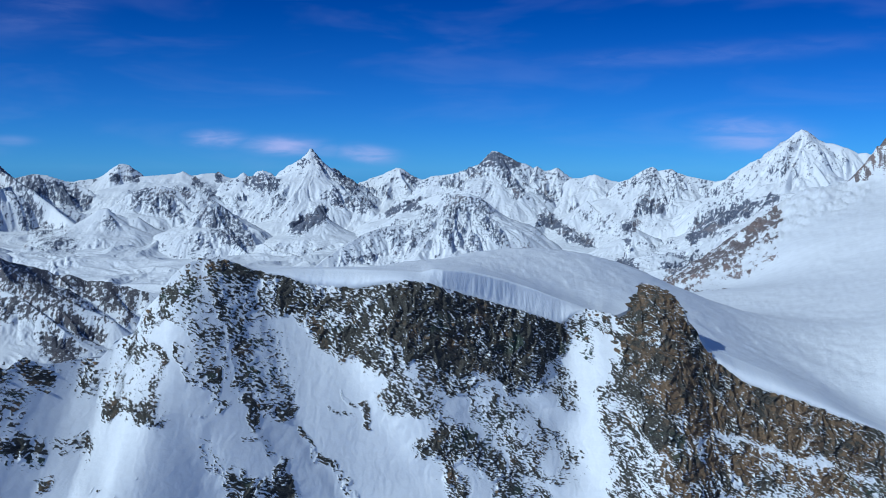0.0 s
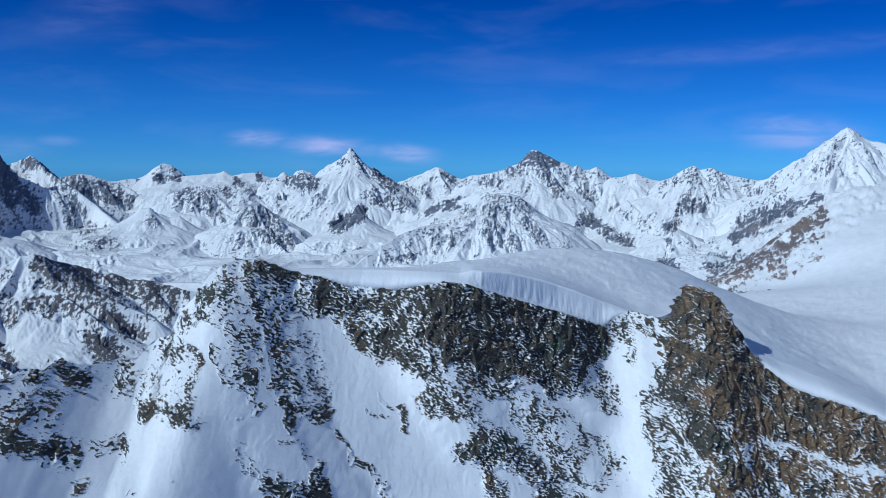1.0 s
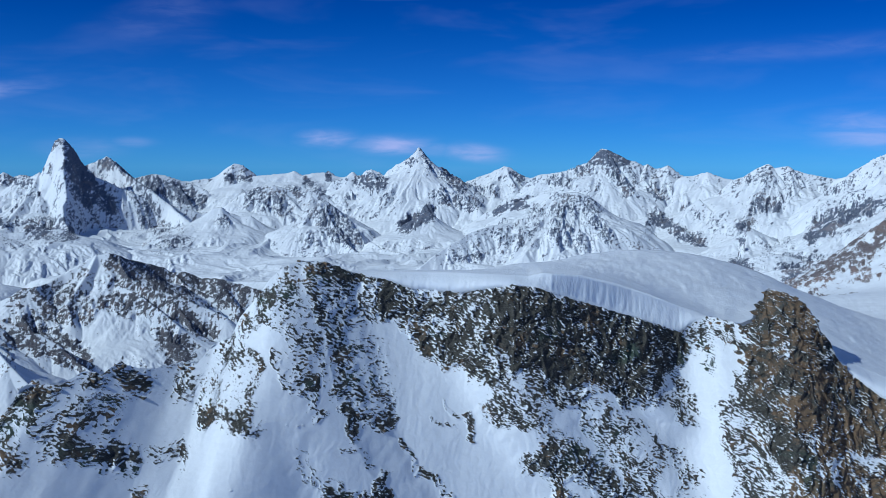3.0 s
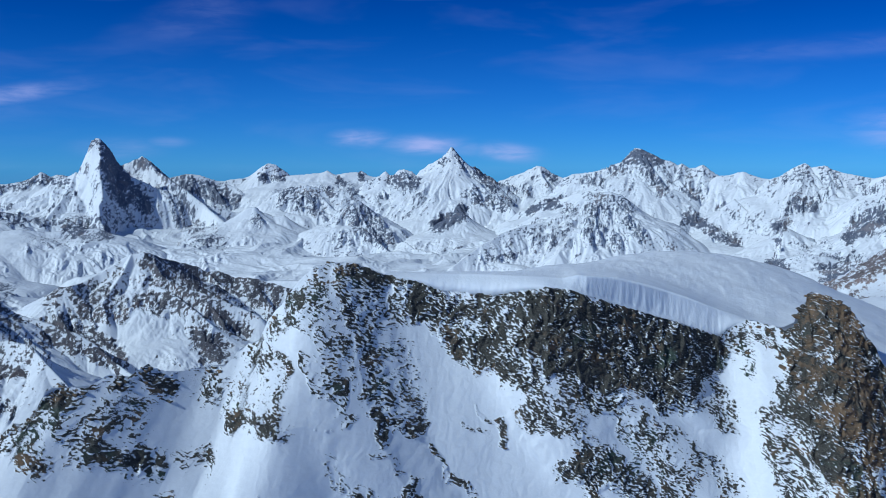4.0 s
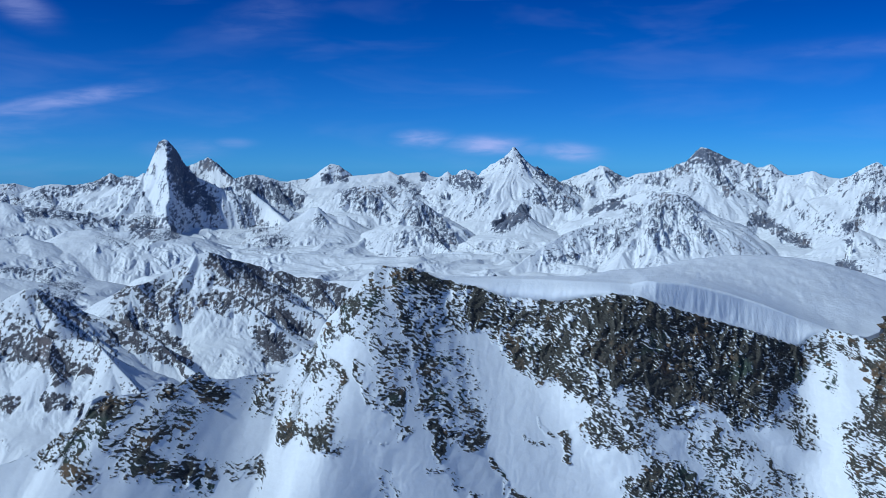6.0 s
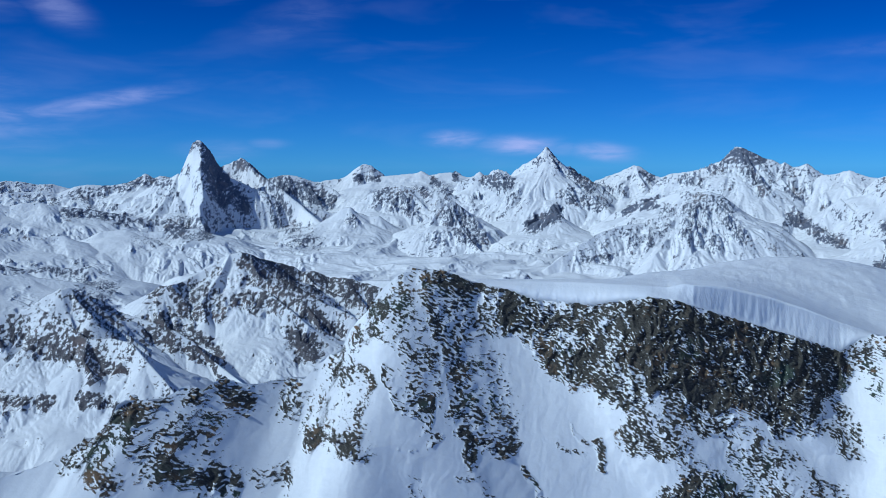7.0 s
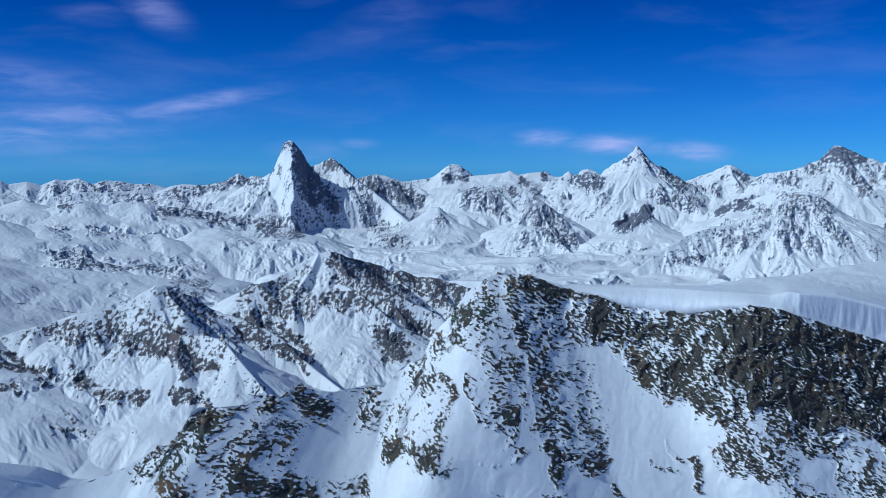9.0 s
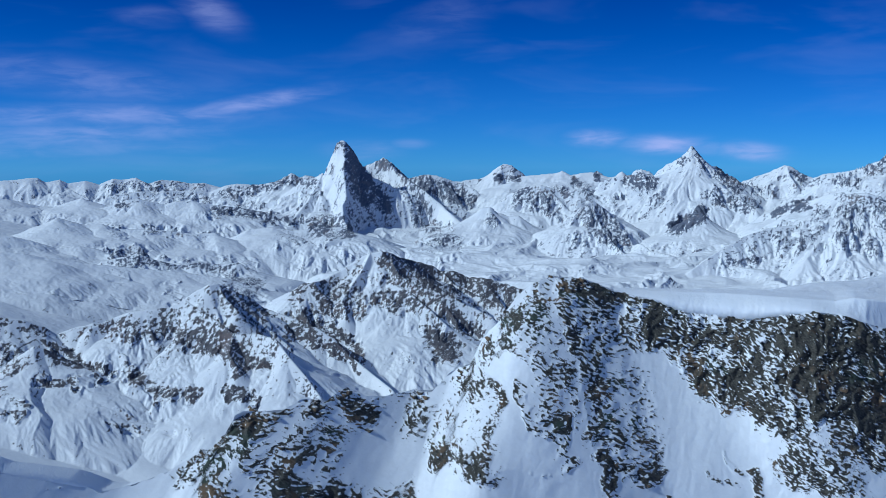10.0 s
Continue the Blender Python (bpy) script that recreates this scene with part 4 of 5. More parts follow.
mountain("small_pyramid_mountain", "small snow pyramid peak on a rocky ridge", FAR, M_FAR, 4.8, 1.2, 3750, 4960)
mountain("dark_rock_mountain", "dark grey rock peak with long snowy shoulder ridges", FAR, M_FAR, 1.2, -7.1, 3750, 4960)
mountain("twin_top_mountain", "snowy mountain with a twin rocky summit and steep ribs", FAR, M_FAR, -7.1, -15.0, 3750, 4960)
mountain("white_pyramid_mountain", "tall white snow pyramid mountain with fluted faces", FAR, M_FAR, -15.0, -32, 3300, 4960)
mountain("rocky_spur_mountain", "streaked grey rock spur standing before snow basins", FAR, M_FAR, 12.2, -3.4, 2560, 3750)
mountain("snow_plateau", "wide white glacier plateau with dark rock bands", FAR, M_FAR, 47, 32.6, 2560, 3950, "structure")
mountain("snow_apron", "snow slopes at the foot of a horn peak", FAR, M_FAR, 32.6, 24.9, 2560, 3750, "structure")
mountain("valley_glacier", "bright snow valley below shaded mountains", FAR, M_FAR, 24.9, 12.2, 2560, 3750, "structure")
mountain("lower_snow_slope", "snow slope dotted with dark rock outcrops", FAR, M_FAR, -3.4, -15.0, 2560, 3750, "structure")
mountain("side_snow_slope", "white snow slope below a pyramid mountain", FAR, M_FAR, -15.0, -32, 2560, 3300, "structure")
mountain("rocky_foothill", "brown-grey rocky mountain dusted with snow, with a snow cone", MID, M_MID, 27.4, 8, 1990, 2560)
mountain("rocky_snow_peak", "rocky peak with a white snow summit and dark rock walls", MID, M_MID, 38.5, 8, 1650, 1990)
mountain("low_rock_ridge", "low dark rock ridge rising from rolling snow", MID, M_MID, 47, 38.5, 1650, 1990)
mountain("rolling_snowfield", "rolling bluish snowfield behind a rocky peak", MID, M_MID, 47, 27.4, 1990, 2560, "structure")
mountain("glacier_floor", "smooth glacier floor with low rock bands", MID, M_MID, 47, 8, 1240, 1650, "structure")

# ---------------------------------------------------------------- ground sheet under everything
ga, gd = np.radians(np.linspace(0, 360, 181))[None, :], np.concatenate([np.linspace(2, 1200, 30), np.linspace(1300, 4960, 40)])[:, None]
GXX, GYY = np.sin(ga) * gd, np.cos(ga) * gd
ground = grid_mesh("ground", GXX, GYY, np.interp(np.hypot(GXX, GYY), BASE_D, BASE_Z) - 38 + 8 * fbm(GXX / 300, GYY / 300, 3, 0.5, 5), M_GROUND)
tagged(ground, "snow-covered valley ground between the mountains", "ground", kind="structure")

# ---------------------------------------------------------------- near ridge: an elevation drawing in x and z
CREST_Y = [(-170, 140), (-130, 172), (-114, 189), (-99, 206), (-80, 230), (-58, 249), (-46, 255), (-30, 257), (-10, 256), (0, 257), (20, 268), (39, 277),
           (50, 276), (56, 272), (70, 268), (90, 264), (150, 256)]
CREST_LEFT = [
    (-136.0, 255.9), (-132.3, 254.1), (-128.7, 251.5), (-125.3, 250.2), (-121.8, 248.8), (-118.2, 246.6), (-116.4, 246.5),
    (-112.6, 247.6), (-110.1, 248.6), (-107.5, 250.8), (-105.2, 251.5), (-103.8, 253.3), (-103.5, 256.4), (-101.8, 257.5),
    (-101.0, 256.9), (-96.9, 256.6), (-95.0, 258.3), (-92.0, 257.1), (-90.0, 259.0), (-87.2, 257.2), (-84.7, 256.6),
    (-81.3, 257.1), (-77.5, 256.7), (-75.4, 260.0), (-71.3, 261.8), (-70.2, 265.8), (-65.9, 270.9), (-64.2, 274.5),
    (-61.5, 276.9), (-59.3, 277.7), (-55.7, 277.8), (-52.0, 277.0), (-47.0, 274.7),
]
CREST_RIGHT = [
    (-39.0, 272.8), (-33.6, 270.8), (-22.0, 269.9), (-13.0, 271.4), (-8.9, 272.1), (-3.5, 271.5), (1.9, 269.6),
    (8.9, 267.1), (16.0, 264.6), (21.8, 262.8), (29.2, 259.8), (32.2, 258.7), (35.2, 260.7), (39.7, 262.5),
    (42.5, 261.9), (47.4, 260.7), (50.5, 262.3), (50.8, 265.2), (52.5, 266.8), (52.8, 269.4), (53.7, 270.1),
    (56.8, 269.3), (60.1, 268.1), (62.7, 265.4), (64.0, 263.4), (65.0, 260.3), (67.3, 257.9), (68.2, 255.2),
    (70.0, 252.5), (72.7, 249.8), (78.4, 245.3), (84.1, 242.9), (94.0, 240.3), (102.5, 236.9), (110.9, 234.3),
    (114.9, 232.5), (125.0, 228.2),
]
CREST = CREST_LEFT + CREST_RIGHT
SNOW_LINE = [
    (-52.0, 277.0), (-47.0, 275.0), (-39.0, 274.8), (-25.3, 274.8), (-13.0, 274.5), (-5.5, 274.2), (-2.2, 274.9),
    (7.4, 274.0), (15.9, 271.6), (24.6, 268.4), (32.1, 265.2), (36.7, 263.6), (41.8, 261.7), (47.4, 260.7),
    (50.8, 260.6), (66.1, 256.1), (68.7, 254.9), (76.9, 251.3), (91.0, 245.9), (100.9, 241.6), (110.9, 236.2),
    (124.9, 230.4),
]
BARE = []


def bare(cover, outline):
    """A patch of bare rock on the face: the share that shows through the snow, and its outline in x and z."""
    BARE.append((cover, outline))


bare(0.6, [(-65.8, 270.6), (-62.9, 274.4), (-59.9, 278.0), (-57.3, 277.7), (-58.0, 273.2), (-58.5, 268.0), (-60.7, 266.3), (-64.5, 266.6)])
bare(0.78, [(-60.0, 278.3), (-57.6, 278.5), (-53.1, 277.5), (-48.3, 276.1), (-44.1, 272.9), (-49.2, 272.2), (-52.1, 273.8), (-57.2, 276.0)])
bare(0.64, [(-57.6, 276.3), (-52.8, 276.2), (-47.6, 271.9), (-43.3, 264.0), (-46.0, 262.8), (-44.8, 258.6), (-43.2, 254.9), (-40.6, 249.0), (-36.3, 244.4), (-42.1, 245.8), (-44.8, 250.1), (-47.3, 255.9), (-49.8, 261.9), (-53.4, 267.6), (-55.9, 273.1)])
bare(0.3, [(-47.6, 271.9), (-38.9, 259.8), (-35.4, 251.2), (-36.3, 244.4), (-40.6, 249.0), (-44.8, 258.6), (-43.3, 264.0)])
bare(0.5, [(-59.1, 264.5), (-56.4, 266.1), (-53.1, 262.4), (-50.1, 260.9), (-48.3, 256.2), (-48.7, 251.9), (-51.0, 256.6), (-54.3, 257.0), (-58.0, 261.6)])
bare(0.42, [(-62.4, 273.2), (-57.7, 272.0), (-54.5, 267.7), (-56.4, 266.1), (-58.9, 263.4), (-60.7, 265.1)])
bare(0.92, [(-44.3, 247.3), (-41.8, 246.6), (-35.6, 243.1), (-36.0, 242.3), (-39.8, 243.8), (-43.0, 245.3)])
bare(0.75, [(-42.9, 244.7), (-41.3, 244.2), (-41.1, 242.2), (-42.2, 242.8)])
bare(0.56, [(-74.6, 257.6), (-71.1, 262.9), (-67.2, 267.5), (-63.2, 266.1), (-67.5, 261.1), (-64.6, 258.7), (-72.5, 256.1)])
bare(0.78, [(-67.0, 249.2), (-62.7, 250.5), (-59.3, 246.5), (-60.0, 245.5), (-63.9, 246.3), (-67.5, 247.5)])
bare(0.78, [(-75.6, 249.0), (-73.4, 249.4), (-69.8, 247.9), (-69.8, 246.5), (-72.3, 246.6)])
bare(0.3, [(-84.2, 256.9), (-74.9, 260.3), (-62.7, 257.2), (-61.0, 251.0), (-71.5, 248.0), (-78.3, 250.0), (-82.3, 253.5)])
bare(0.78, [(-89.6, 256.6), (-89.8, 258.3), (-85.3, 256.8), (-85.1, 254.6), (-85.8, 252.4), (-87.9, 255.0)])
bare(0.72, [(-93.4, 258.5), (-91.1, 257.6), (-90.6, 255.2), (-92.5, 256.3)])
bare(0.86, [(-88.5, 245.7), (-83.6, 243.9), (-80.4, 241.2), (-83.4, 241.0), (-87.4, 242.4)])
bare(0.5, [(-79.7, 242.4), (-76.7, 242.8), (-74.0, 239.4), (-76.5, 240.1)])
bare(0.6, [(-81.0, 237.2), (-79.7, 236.8), (-79.5, 235.8), (-80.5, 236.1)])
bare(0.33, [(-91.5, 253.8), (-89.2, 253.2), (-85.0, 247.7), (-85.6, 245.3), (-88.7, 246.2)])
bare(0.4, [(-52.4, 239.7), (-51.0, 241.0), (-49.9, 237.1), (-46.3, 236.6), (-45.9, 234.1), (-48.9, 235.0)])
bare(0.78, [(-45.0, 233.9), (-41.6, 232.7), (-34.8, 229.4), (-32.0, 226.0), (-43.7, 228.3)])
bare(0.74, [(-48.2, 275.4), (-43.0, 274.8), (-38.7, 273.1), (-31.8, 271.6), (-18.9, 271.0), (-13.1, 270.8), (-11.5, 263.8), (-8.6, 258.5), (-9.6, 252.1), (-12.2, 248.5), (-18.2, 251.4), (-24.6, 254.3), (-31.0, 258.0), (-36.7, 263.1), (-40.8, 266.3), (-44.5, 270.6)])
bare(0.88, [(-14.5, 270.8), (-8.9, 272.1), (-1.8, 271.9), (2.5, 269.7), (12.8, 266.7), (22.1, 263.6), (33.2, 260.6), (34.4, 254.7), (31.3, 250.6), (26.5, 247.5), (25.1, 245.0), (16.9, 244.8), (9.6, 249.1), (2.6, 250.2), (-3.0, 252.3), (-5.1, 253.2), (-9.9, 253.4), (-12.8, 259.8)])
bare(0.6, [(9.7, 249.7), (25.9, 244.8), (32.3, 242.7), (35.2, 238.7), (31.9, 239.6), (24.3, 243.7), (16.9, 244.3)])
bare(0.56, [(26.3, 250.2), (32.7, 247.2), (36.3, 241.4), (35.2, 238.7), (29.1, 243.2)])
bare(0.6, [(-11.2, 252.7), (-5.1, 253.2), (-1.6, 250.2), (-3.0, 247.8), (-6.4, 251.3), (-10.5, 250.1)])
bare(0.64, [(-15.2, 245.3), (-11.2, 250.1), (-2.9, 246.5), (-0.2, 242.5), (2.6, 238.7), (-1.5, 239.8), (-8.3, 240.7), (-12.4, 241.8)])
bare(0.72, [(-5.1, 253.2), (2.6, 250.5), (8.9, 246.7), (7.1, 243.9), (2.6, 244.4), (-1.6, 246.4)])
bare(0.74, [(-5.8, 233.1), (-1.5, 238.2), (2.6, 237.8), (9.6, 234.9), (11.2, 231.1), (16.6, 226.9), (21.1, 226.0), (16.5, 222.9), (12.3, 224.7), (5.4, 230.4), (1.6, 226.9), (-0.3, 229.5), (-4.4, 232.0)])
bare(0.75, [(-0.3, 229.2), (4.3, 228.3), (7.3, 220.7), (1.3, 222.3)])
bare(0.5, [(6.8, 244.1), (12.5, 244.5), (19.8, 240.4), (25.9, 234.5), (30.3, 231.4), (25.6, 229.8), (23.7, 226.2), (34.0, 222.9), (27.9, 222.8), (19.4, 224.9), (13.8, 230.7), (9.6, 236.1)])
bare(0.62, [(12.3, 225.0), (20.8, 223.7), (28.6, 218.1), (12.2, 220.2)])
bare(0.45, [(29.9, 230.3), (35.7, 228.9), (35.7, 225.0), (31.0, 225.2)])
bare(0.52, [(33.2, 260.6), (40.4, 263.7), (45.4, 261.7), (46.3, 255.3), (40.6, 256.1), (39.3, 249.3), (37.5, 253.1), (34.7, 255.8)])
bare(0.95, [(47.6, 261.9), (50.7, 265.6), (52.5, 270.1), (56.9, 269.4), (62.2, 266.3), (64.2, 261.7), (69.0, 255.6), (61.1, 254.1), (54.0, 255.9), (49.1, 256.7)])
bare(0.92, [(45.7, 256.3), (54.1, 256.3), (70.1, 254.7), (76.3, 248.9), (81.9, 244.7), (91.5, 242.1), (98.6, 239.4), (115.4, 232.5), (112.7, 222.4), (103.0, 224.7), (89.2, 228.5), (75.3, 233.6), (67.2, 234.4), (59.5, 240.6), (52.0, 235.3), (48.0, 242.1), (47.1, 250.1)])
bare(0.58, [(40.8, 243.2), (45.0, 250.0), (48.5, 250.2), (49.0, 242.5), (49.6, 235.1), (55.4, 231.1), (55.7, 220.4), (41.6, 218.7), (43.3, 229.7), (40.9, 235.6)])
bare(0.74, [(55.4, 231.1), (67.1, 234.1), (82.0, 228.6), (95.7, 225.0), (112.7, 222.4), (111.5, 217.6), (54.4, 220.3)])
bare(0.95, [(56.7, 230.6), (64.6, 230.2), (66.5, 224.9), (59.6, 223.2), (56.2, 225.1)])
bare(0.95, [(-103.8, 253.0), (-103.4, 256.6), (-98.6, 256.9), (-97.8, 254.3), (-99.4, 253.0), (-103.2, 252.6)])
bare(0.86, [(-102.9, 256.4), (-101.2, 257.6), (-96.4, 258.0), (-95.7, 256.5), (-98.8, 256.2)])
bare(0.86, [(-109.1, 251.2), (-102.8, 252.2), (-100.7, 251.0), (-107.8, 250.2)])
bare(0.56, [(-109.9, 248.7), (-108.3, 250.1), (-101.4, 250.3), (-99.8, 247.8), (-104.4, 247.7), (-107.0, 246.6)])
bare(0.92, [(-108.2, 247.6), (-104.8, 247.7), (-105.1, 246.7)])
bare(0.78, [(-103.8, 247.1), (-99.3, 246.9), (-96.9, 244.7), (-101.3, 245.1)])
bare(0.5, [(-102.7, 253.6), (-94.2, 253.8), (-87.8, 249.6), (-82.8, 242.1), (-92.5, 244.1), (-96.8, 248.9), (-100.2, 251.5)])
bare(0.7, [(-96.7, 249.7), (-91.5, 248.3), (-89.5, 246.5), (-82.7, 242.4), (-91.1, 243.9), (-95.4, 247.3)])
bare(0.82, [(-96.0, 257.9), (-90.8, 256.9), (-90.7, 255.7), (-92.5, 255.2)])
bare(0.88, [(-90.6, 258.1), (-86.1, 257.1), (-86.0, 255.7), (-89.7, 256.4)])
bare(0.78, [(-89.2, 256.0), (-86.0, 254.6), (-85.5, 252.3), (-86.9, 252.6)])
bare(0.8, [(48.5, 243.7), (61.4, 243.2), (71.5, 234.8), (58.8, 229.6), (50.5, 231.7)])
bare(0.55, [(-44.5, 254.9), (-40.8, 248.7), (-37.0, 244.7), (-40.3, 244.9), (-43.1, 249.2)])
STRINGERS = [
    (-59.5, 260.0, -52.8, 251.2, 0.7, 0.55),
    (-54.1, 256.9, -48.6, 247.4, 1.0, 0.50),
    (-67.8, 261.0, -61.0, 255.7, 0.7, 0.55),
    (-36.3, 233.8, -34.2, 227.0, 1.1, 0.75),
    (-32.8, 238.5, -26.0, 231.6, 0.7, 0.55),
    (-28.3, 234.3, -18.1, 223.5, 0.8, 0.42),
    (-22.1, 227.9, -19.4, 224.5, 0.8, 0.65),
    (-19.0, 242.4, -17.7, 238.1, 0.7, 0.55),
    (-23.5, 246.6, -19.2, 241.3, 0.5, 0.50),
    (-27.1, 243.1, -21.5, 240.7, 0.5, 0.45),
    (-43.4, 240.5, -37.5, 236.8, 0.5, 0.40),
    (-43.9, 271.0, -31.0, 258.0, 1.1, 0.35),
    (-48.7, 272.1, -41.9, 263.8, 1.0, 0.40),
    (-33.4, 263.2, -23.2, 253.8, 1.0, 0.50),
    (42.4, 260.6, 37.9, 249.5, 0.8, 0.40),
]


def depth_inside(x, z, outline):
    """Distance to an outline, above 0 inside it."""
    near, inside = np.full(x.shape, 1e3), np.zeros(x.shape, bool)
    for (x0, z0), (x1, z1) in zip(outline, outline[1:] + outline[:1]):
        near = np.minimum(near, seg_dist(x, z, x0, z0, x1, z1))
        if z0 != z1:
            inside ^= ((z0 > z) != (z1 > z)) & (x < x0 + (z - z0) * (x1 - x0) / (z1 - z0))
    return np.where(inside, near, -near)


def rank(A):
    """Values spread evenly from 0 to 1, in the same order."""
    some = np.sort(A[::5, ::5].ravel())
    return np.interp(A, some, np.linspace(0, 1, len(some)))


RIBS = []


def rib(points, stand, left, right, sharp=False):
    """A rib (or gully, where stand is negative) down the face; its half widths to either side; sharp: an edge along its top."""
    RIBS.append((points, stand, left, right, sharp))


rib([
    (-56.8, 277.3), (-54.0, 270.2), (-50.2, 262.0), (-47.5, 254.0), (-44.4, 247.0), (-41.0, 240.0), (-35.5, 231.3), (-30.3, 223.1),
], 3.8, 26, 9, True)
rib([
    (-61.7, 273.4), (-57.7, 264.3), (-52.6, 253.4), (-47.2, 242.5), (-40.5, 230.4),
], 1.0, 9, 8)
rib([
    (-10.3, 271.7), (-8.5, 260.1), (-8.2, 248.5), (-1.7, 238.3), (7.1, 227.3), (12.1, 219.0),
], 2.2, 15, 15)
rib([
    (51.9, 266.8), (48.5, 251.8), (44.6, 239.4), (44.7, 226.7), (44.8, 215.8),
], 2.6, 16, 24)
rib([
    (21.8, 262.8), (23.3, 246.3), (31.0, 239.2),
], 2.4, 8, 7)
rib([
    (-99.4, 256.6), (-93.0, 250.2), (-83.5, 242.0), (-74.3, 234.0),
], 1.4, 10, 10)
rib([
    (-77.4, 257.7), (-73.4, 251.9), (-61.7, 247.2),
], 0.9, 8, 8)
rib([
    (7.4, 254.3), (14.0, 243.9), (23.3, 229.8), (31.3, 220.5),
], 1.8, 10, 10)
rib([
    (33.6, 258.0), (34.3, 246.5), (36.9, 234.3), (37.8, 220.6),
], -2.0, 10, 10)
rib([
    (-35.7, 267.1), (-23.8, 252.9), (-14.0, 237.6), (-7.5, 225.1),
], -2.0, 18, 16)
rib([
    (-65.4, 266.3), (-58.7, 254.2), (-54.0, 242.4), (-51.1, 229.0),
], -0.6, 11, 9)


def rib_out(X, Z, wx):
    """How far ribs and gullies stand out of the face."""
    total = 0.0 * X
    for pts, stand, left, right, sharp in RIBS:
        centre = np.interp(-Z, [-p[1] for p in pts], [p[0] for p in pts])
        off = X + 0.35 * (wx - X) - centre
        near = 1 - np.abs(off) / np.where(off < 0, left, right)
        shape = np.clip(near, 0, 1) * smooth(near, -0.1, 0.35) if sharp else smooth(near, 0, 1)
        fade = smooth(pts[0][1] + 3 - Z, 0, 8) * smooth(Z - pts[-1][1] + 6, 0, 16 if sharp else 8)
        total = total + stand * shape * fade
    return total


FOOT = 211.0
LEAN_BACK = [(-150, 1.5), (-90, 1.4), (-72, 1.05), (-55, 0.7), (-40, 0.64), (-10, 0.5), (32, 0.46), (50, 0.56), (130, 0.7)]


def near_face(xs, n_down):
    top = lerp_list(CREST, xs) + 0.35 * fbm(xs / 1.7, xs * 0, 3, 0.6, 61)
    q = np.linspace(0, 1, n_down)[:, None]
    X = np.repeat(xs[None, :], n_down, 0)
    Z = top[None, :] - q * (top[None, :] - FOOT)
    even = np.convolve(np.pad(top, 20, 'edge'), np.ones(41) / 41, 'valid')
    drop = even[None, :] - Z
    wx = X + 1.7 * perlin(X / 6, Z / 6, 62) + 0.7 * perlin(X / 2.0, Z / 2.0, 63)
    wz = Z + 1.7 * perlin(X / 6, Z / 6, 64) + 0.7 * perlin(X / 2.0, Z / 2.0, 65)
    cover = np.zeros_like(X)
    for share, outline in BARE:
        lo, hi = np.min(outline, 0) - 4, np.max(outline, 0) + 4
        m = (X > lo[0]) & (X < hi[0]) & (Z > lo[1]) & (Z < hi[1])
        if m.any():
            cover[m] = np.maximum(cover[m], share * smooth(depth_inside(wx[m], wz[m], outline), -2.2, 1.4))
    for x0, z0, x1, z1, r, share in STRINGERS:
        cover = np.maximum(cover, share * smooth(1.9 - seg_dist(wx, wz, x0, z0, x1, z1) / r, 0, 1.2))
    out = rib_out(X, Z, wx)
    # beds dip down to the right; ledges of the beds hold the snow
    ex, ez = X + 0.4 * (wx - X), Z + 0.4 * (wz - Z)
    bed = 0.9 * ez + 0.44 * ex
    along = 0.9 * ex - 0.44 * ez
    ledge = 0.75 * perlin(along / 1.45, bed / 0.44, 71) + perlin(along / 0.75, bed / 0.25, 72)
    blocks = ridged(wx / 3.4, wz / 5.2, 4, 0.55, 73)
    speck = fbm(wx / 0.55, wz / 0.42, 2, 0.7, 74)
    runs = perlin((wx + 0.55 * wz) / 1.9, wz / 11, 79) + 0.6 * perlin((wx + 0.5 * wz) / 0.8, wz / 6, 80)
    hold = rank(0.9 * ledge + 0.35 * speck + 0.45 * runs + 0.5 * fbm(wx / 4.5, wz / 4.5, 3, 0.55, 75))
    rock = 0.95 * (cover - 0.53) + 0.9 * (0.5 - hold) - 0.2 * (1 - smooth(cover, 0.0, 0.2))
    dots = perlin(wx / 0.9, wz / 0.7, 85) + 0.5 * fbm(wx / 14, wz / 14, 2, 0.5, 86)
    rock = np.where(cover < 0.02, np.where(dots > 1.0, 0.1, -0.6), rock)
    stony = smooth(rock, -0.05, 0.12)
    solid = smooth(cover, 0.35, 0.9)
    bend = np.convolve(np.pad(lerp_list(CREST_Y, xs), 120, mode='reflect', reflect_type='odd'), np.hanning(241) / np.hanning(241).sum(), 'valid')
    wide = np.convolve(np.pad(lerp_list(CREST_Y, xs), 350, mode='reflect', reflect_type='odd'), np.hanning(701) / np.hanning(701).sum(), 'valid')
    crest_y = lerp_list(CREST_Y, xs)[None, :] + (bend - lerp_list(CREST_Y, xs))[None, :] * smooth(drop, 0, 12) + (wide - bend)[None, :] * smooth(drop, 4, 40)
    lean = np.convolve(np.pad(lerp_list(LEAN_BACK, xs), 150, 'edge'), np.hanning(301) / np.hanning(301).sum(), 'valid')
    Y = crest_y - lean[None, :] * drop - out
    Y -= (1 - solid) * stony * (0.35 + 0.25 * ledge) + 0.45 * solid * (1 - stony) + solid * (0.9 * blocks + 0.35 * fbm(wx / 1.2, wz / 1.2, 3, 0.6, 76))
    Y -= (1 - solid) * (0.35 * fbm(wx / 16, wz / 26, 2, 0.4, 77) + 0.05 * fbm(wx / 1.3, wz / 2.6, 3, 0.5, 78) + 0.035 * fbm((wx + 0.3 * wz) / 1.6, wz / 14, 3, 0.6, 87))
    return X, Y, Z, rock


near_ridge = tagged(new("mountain_ridge"), "steep snowy mountain ridge with dark brown rock cliffs", "ridge")
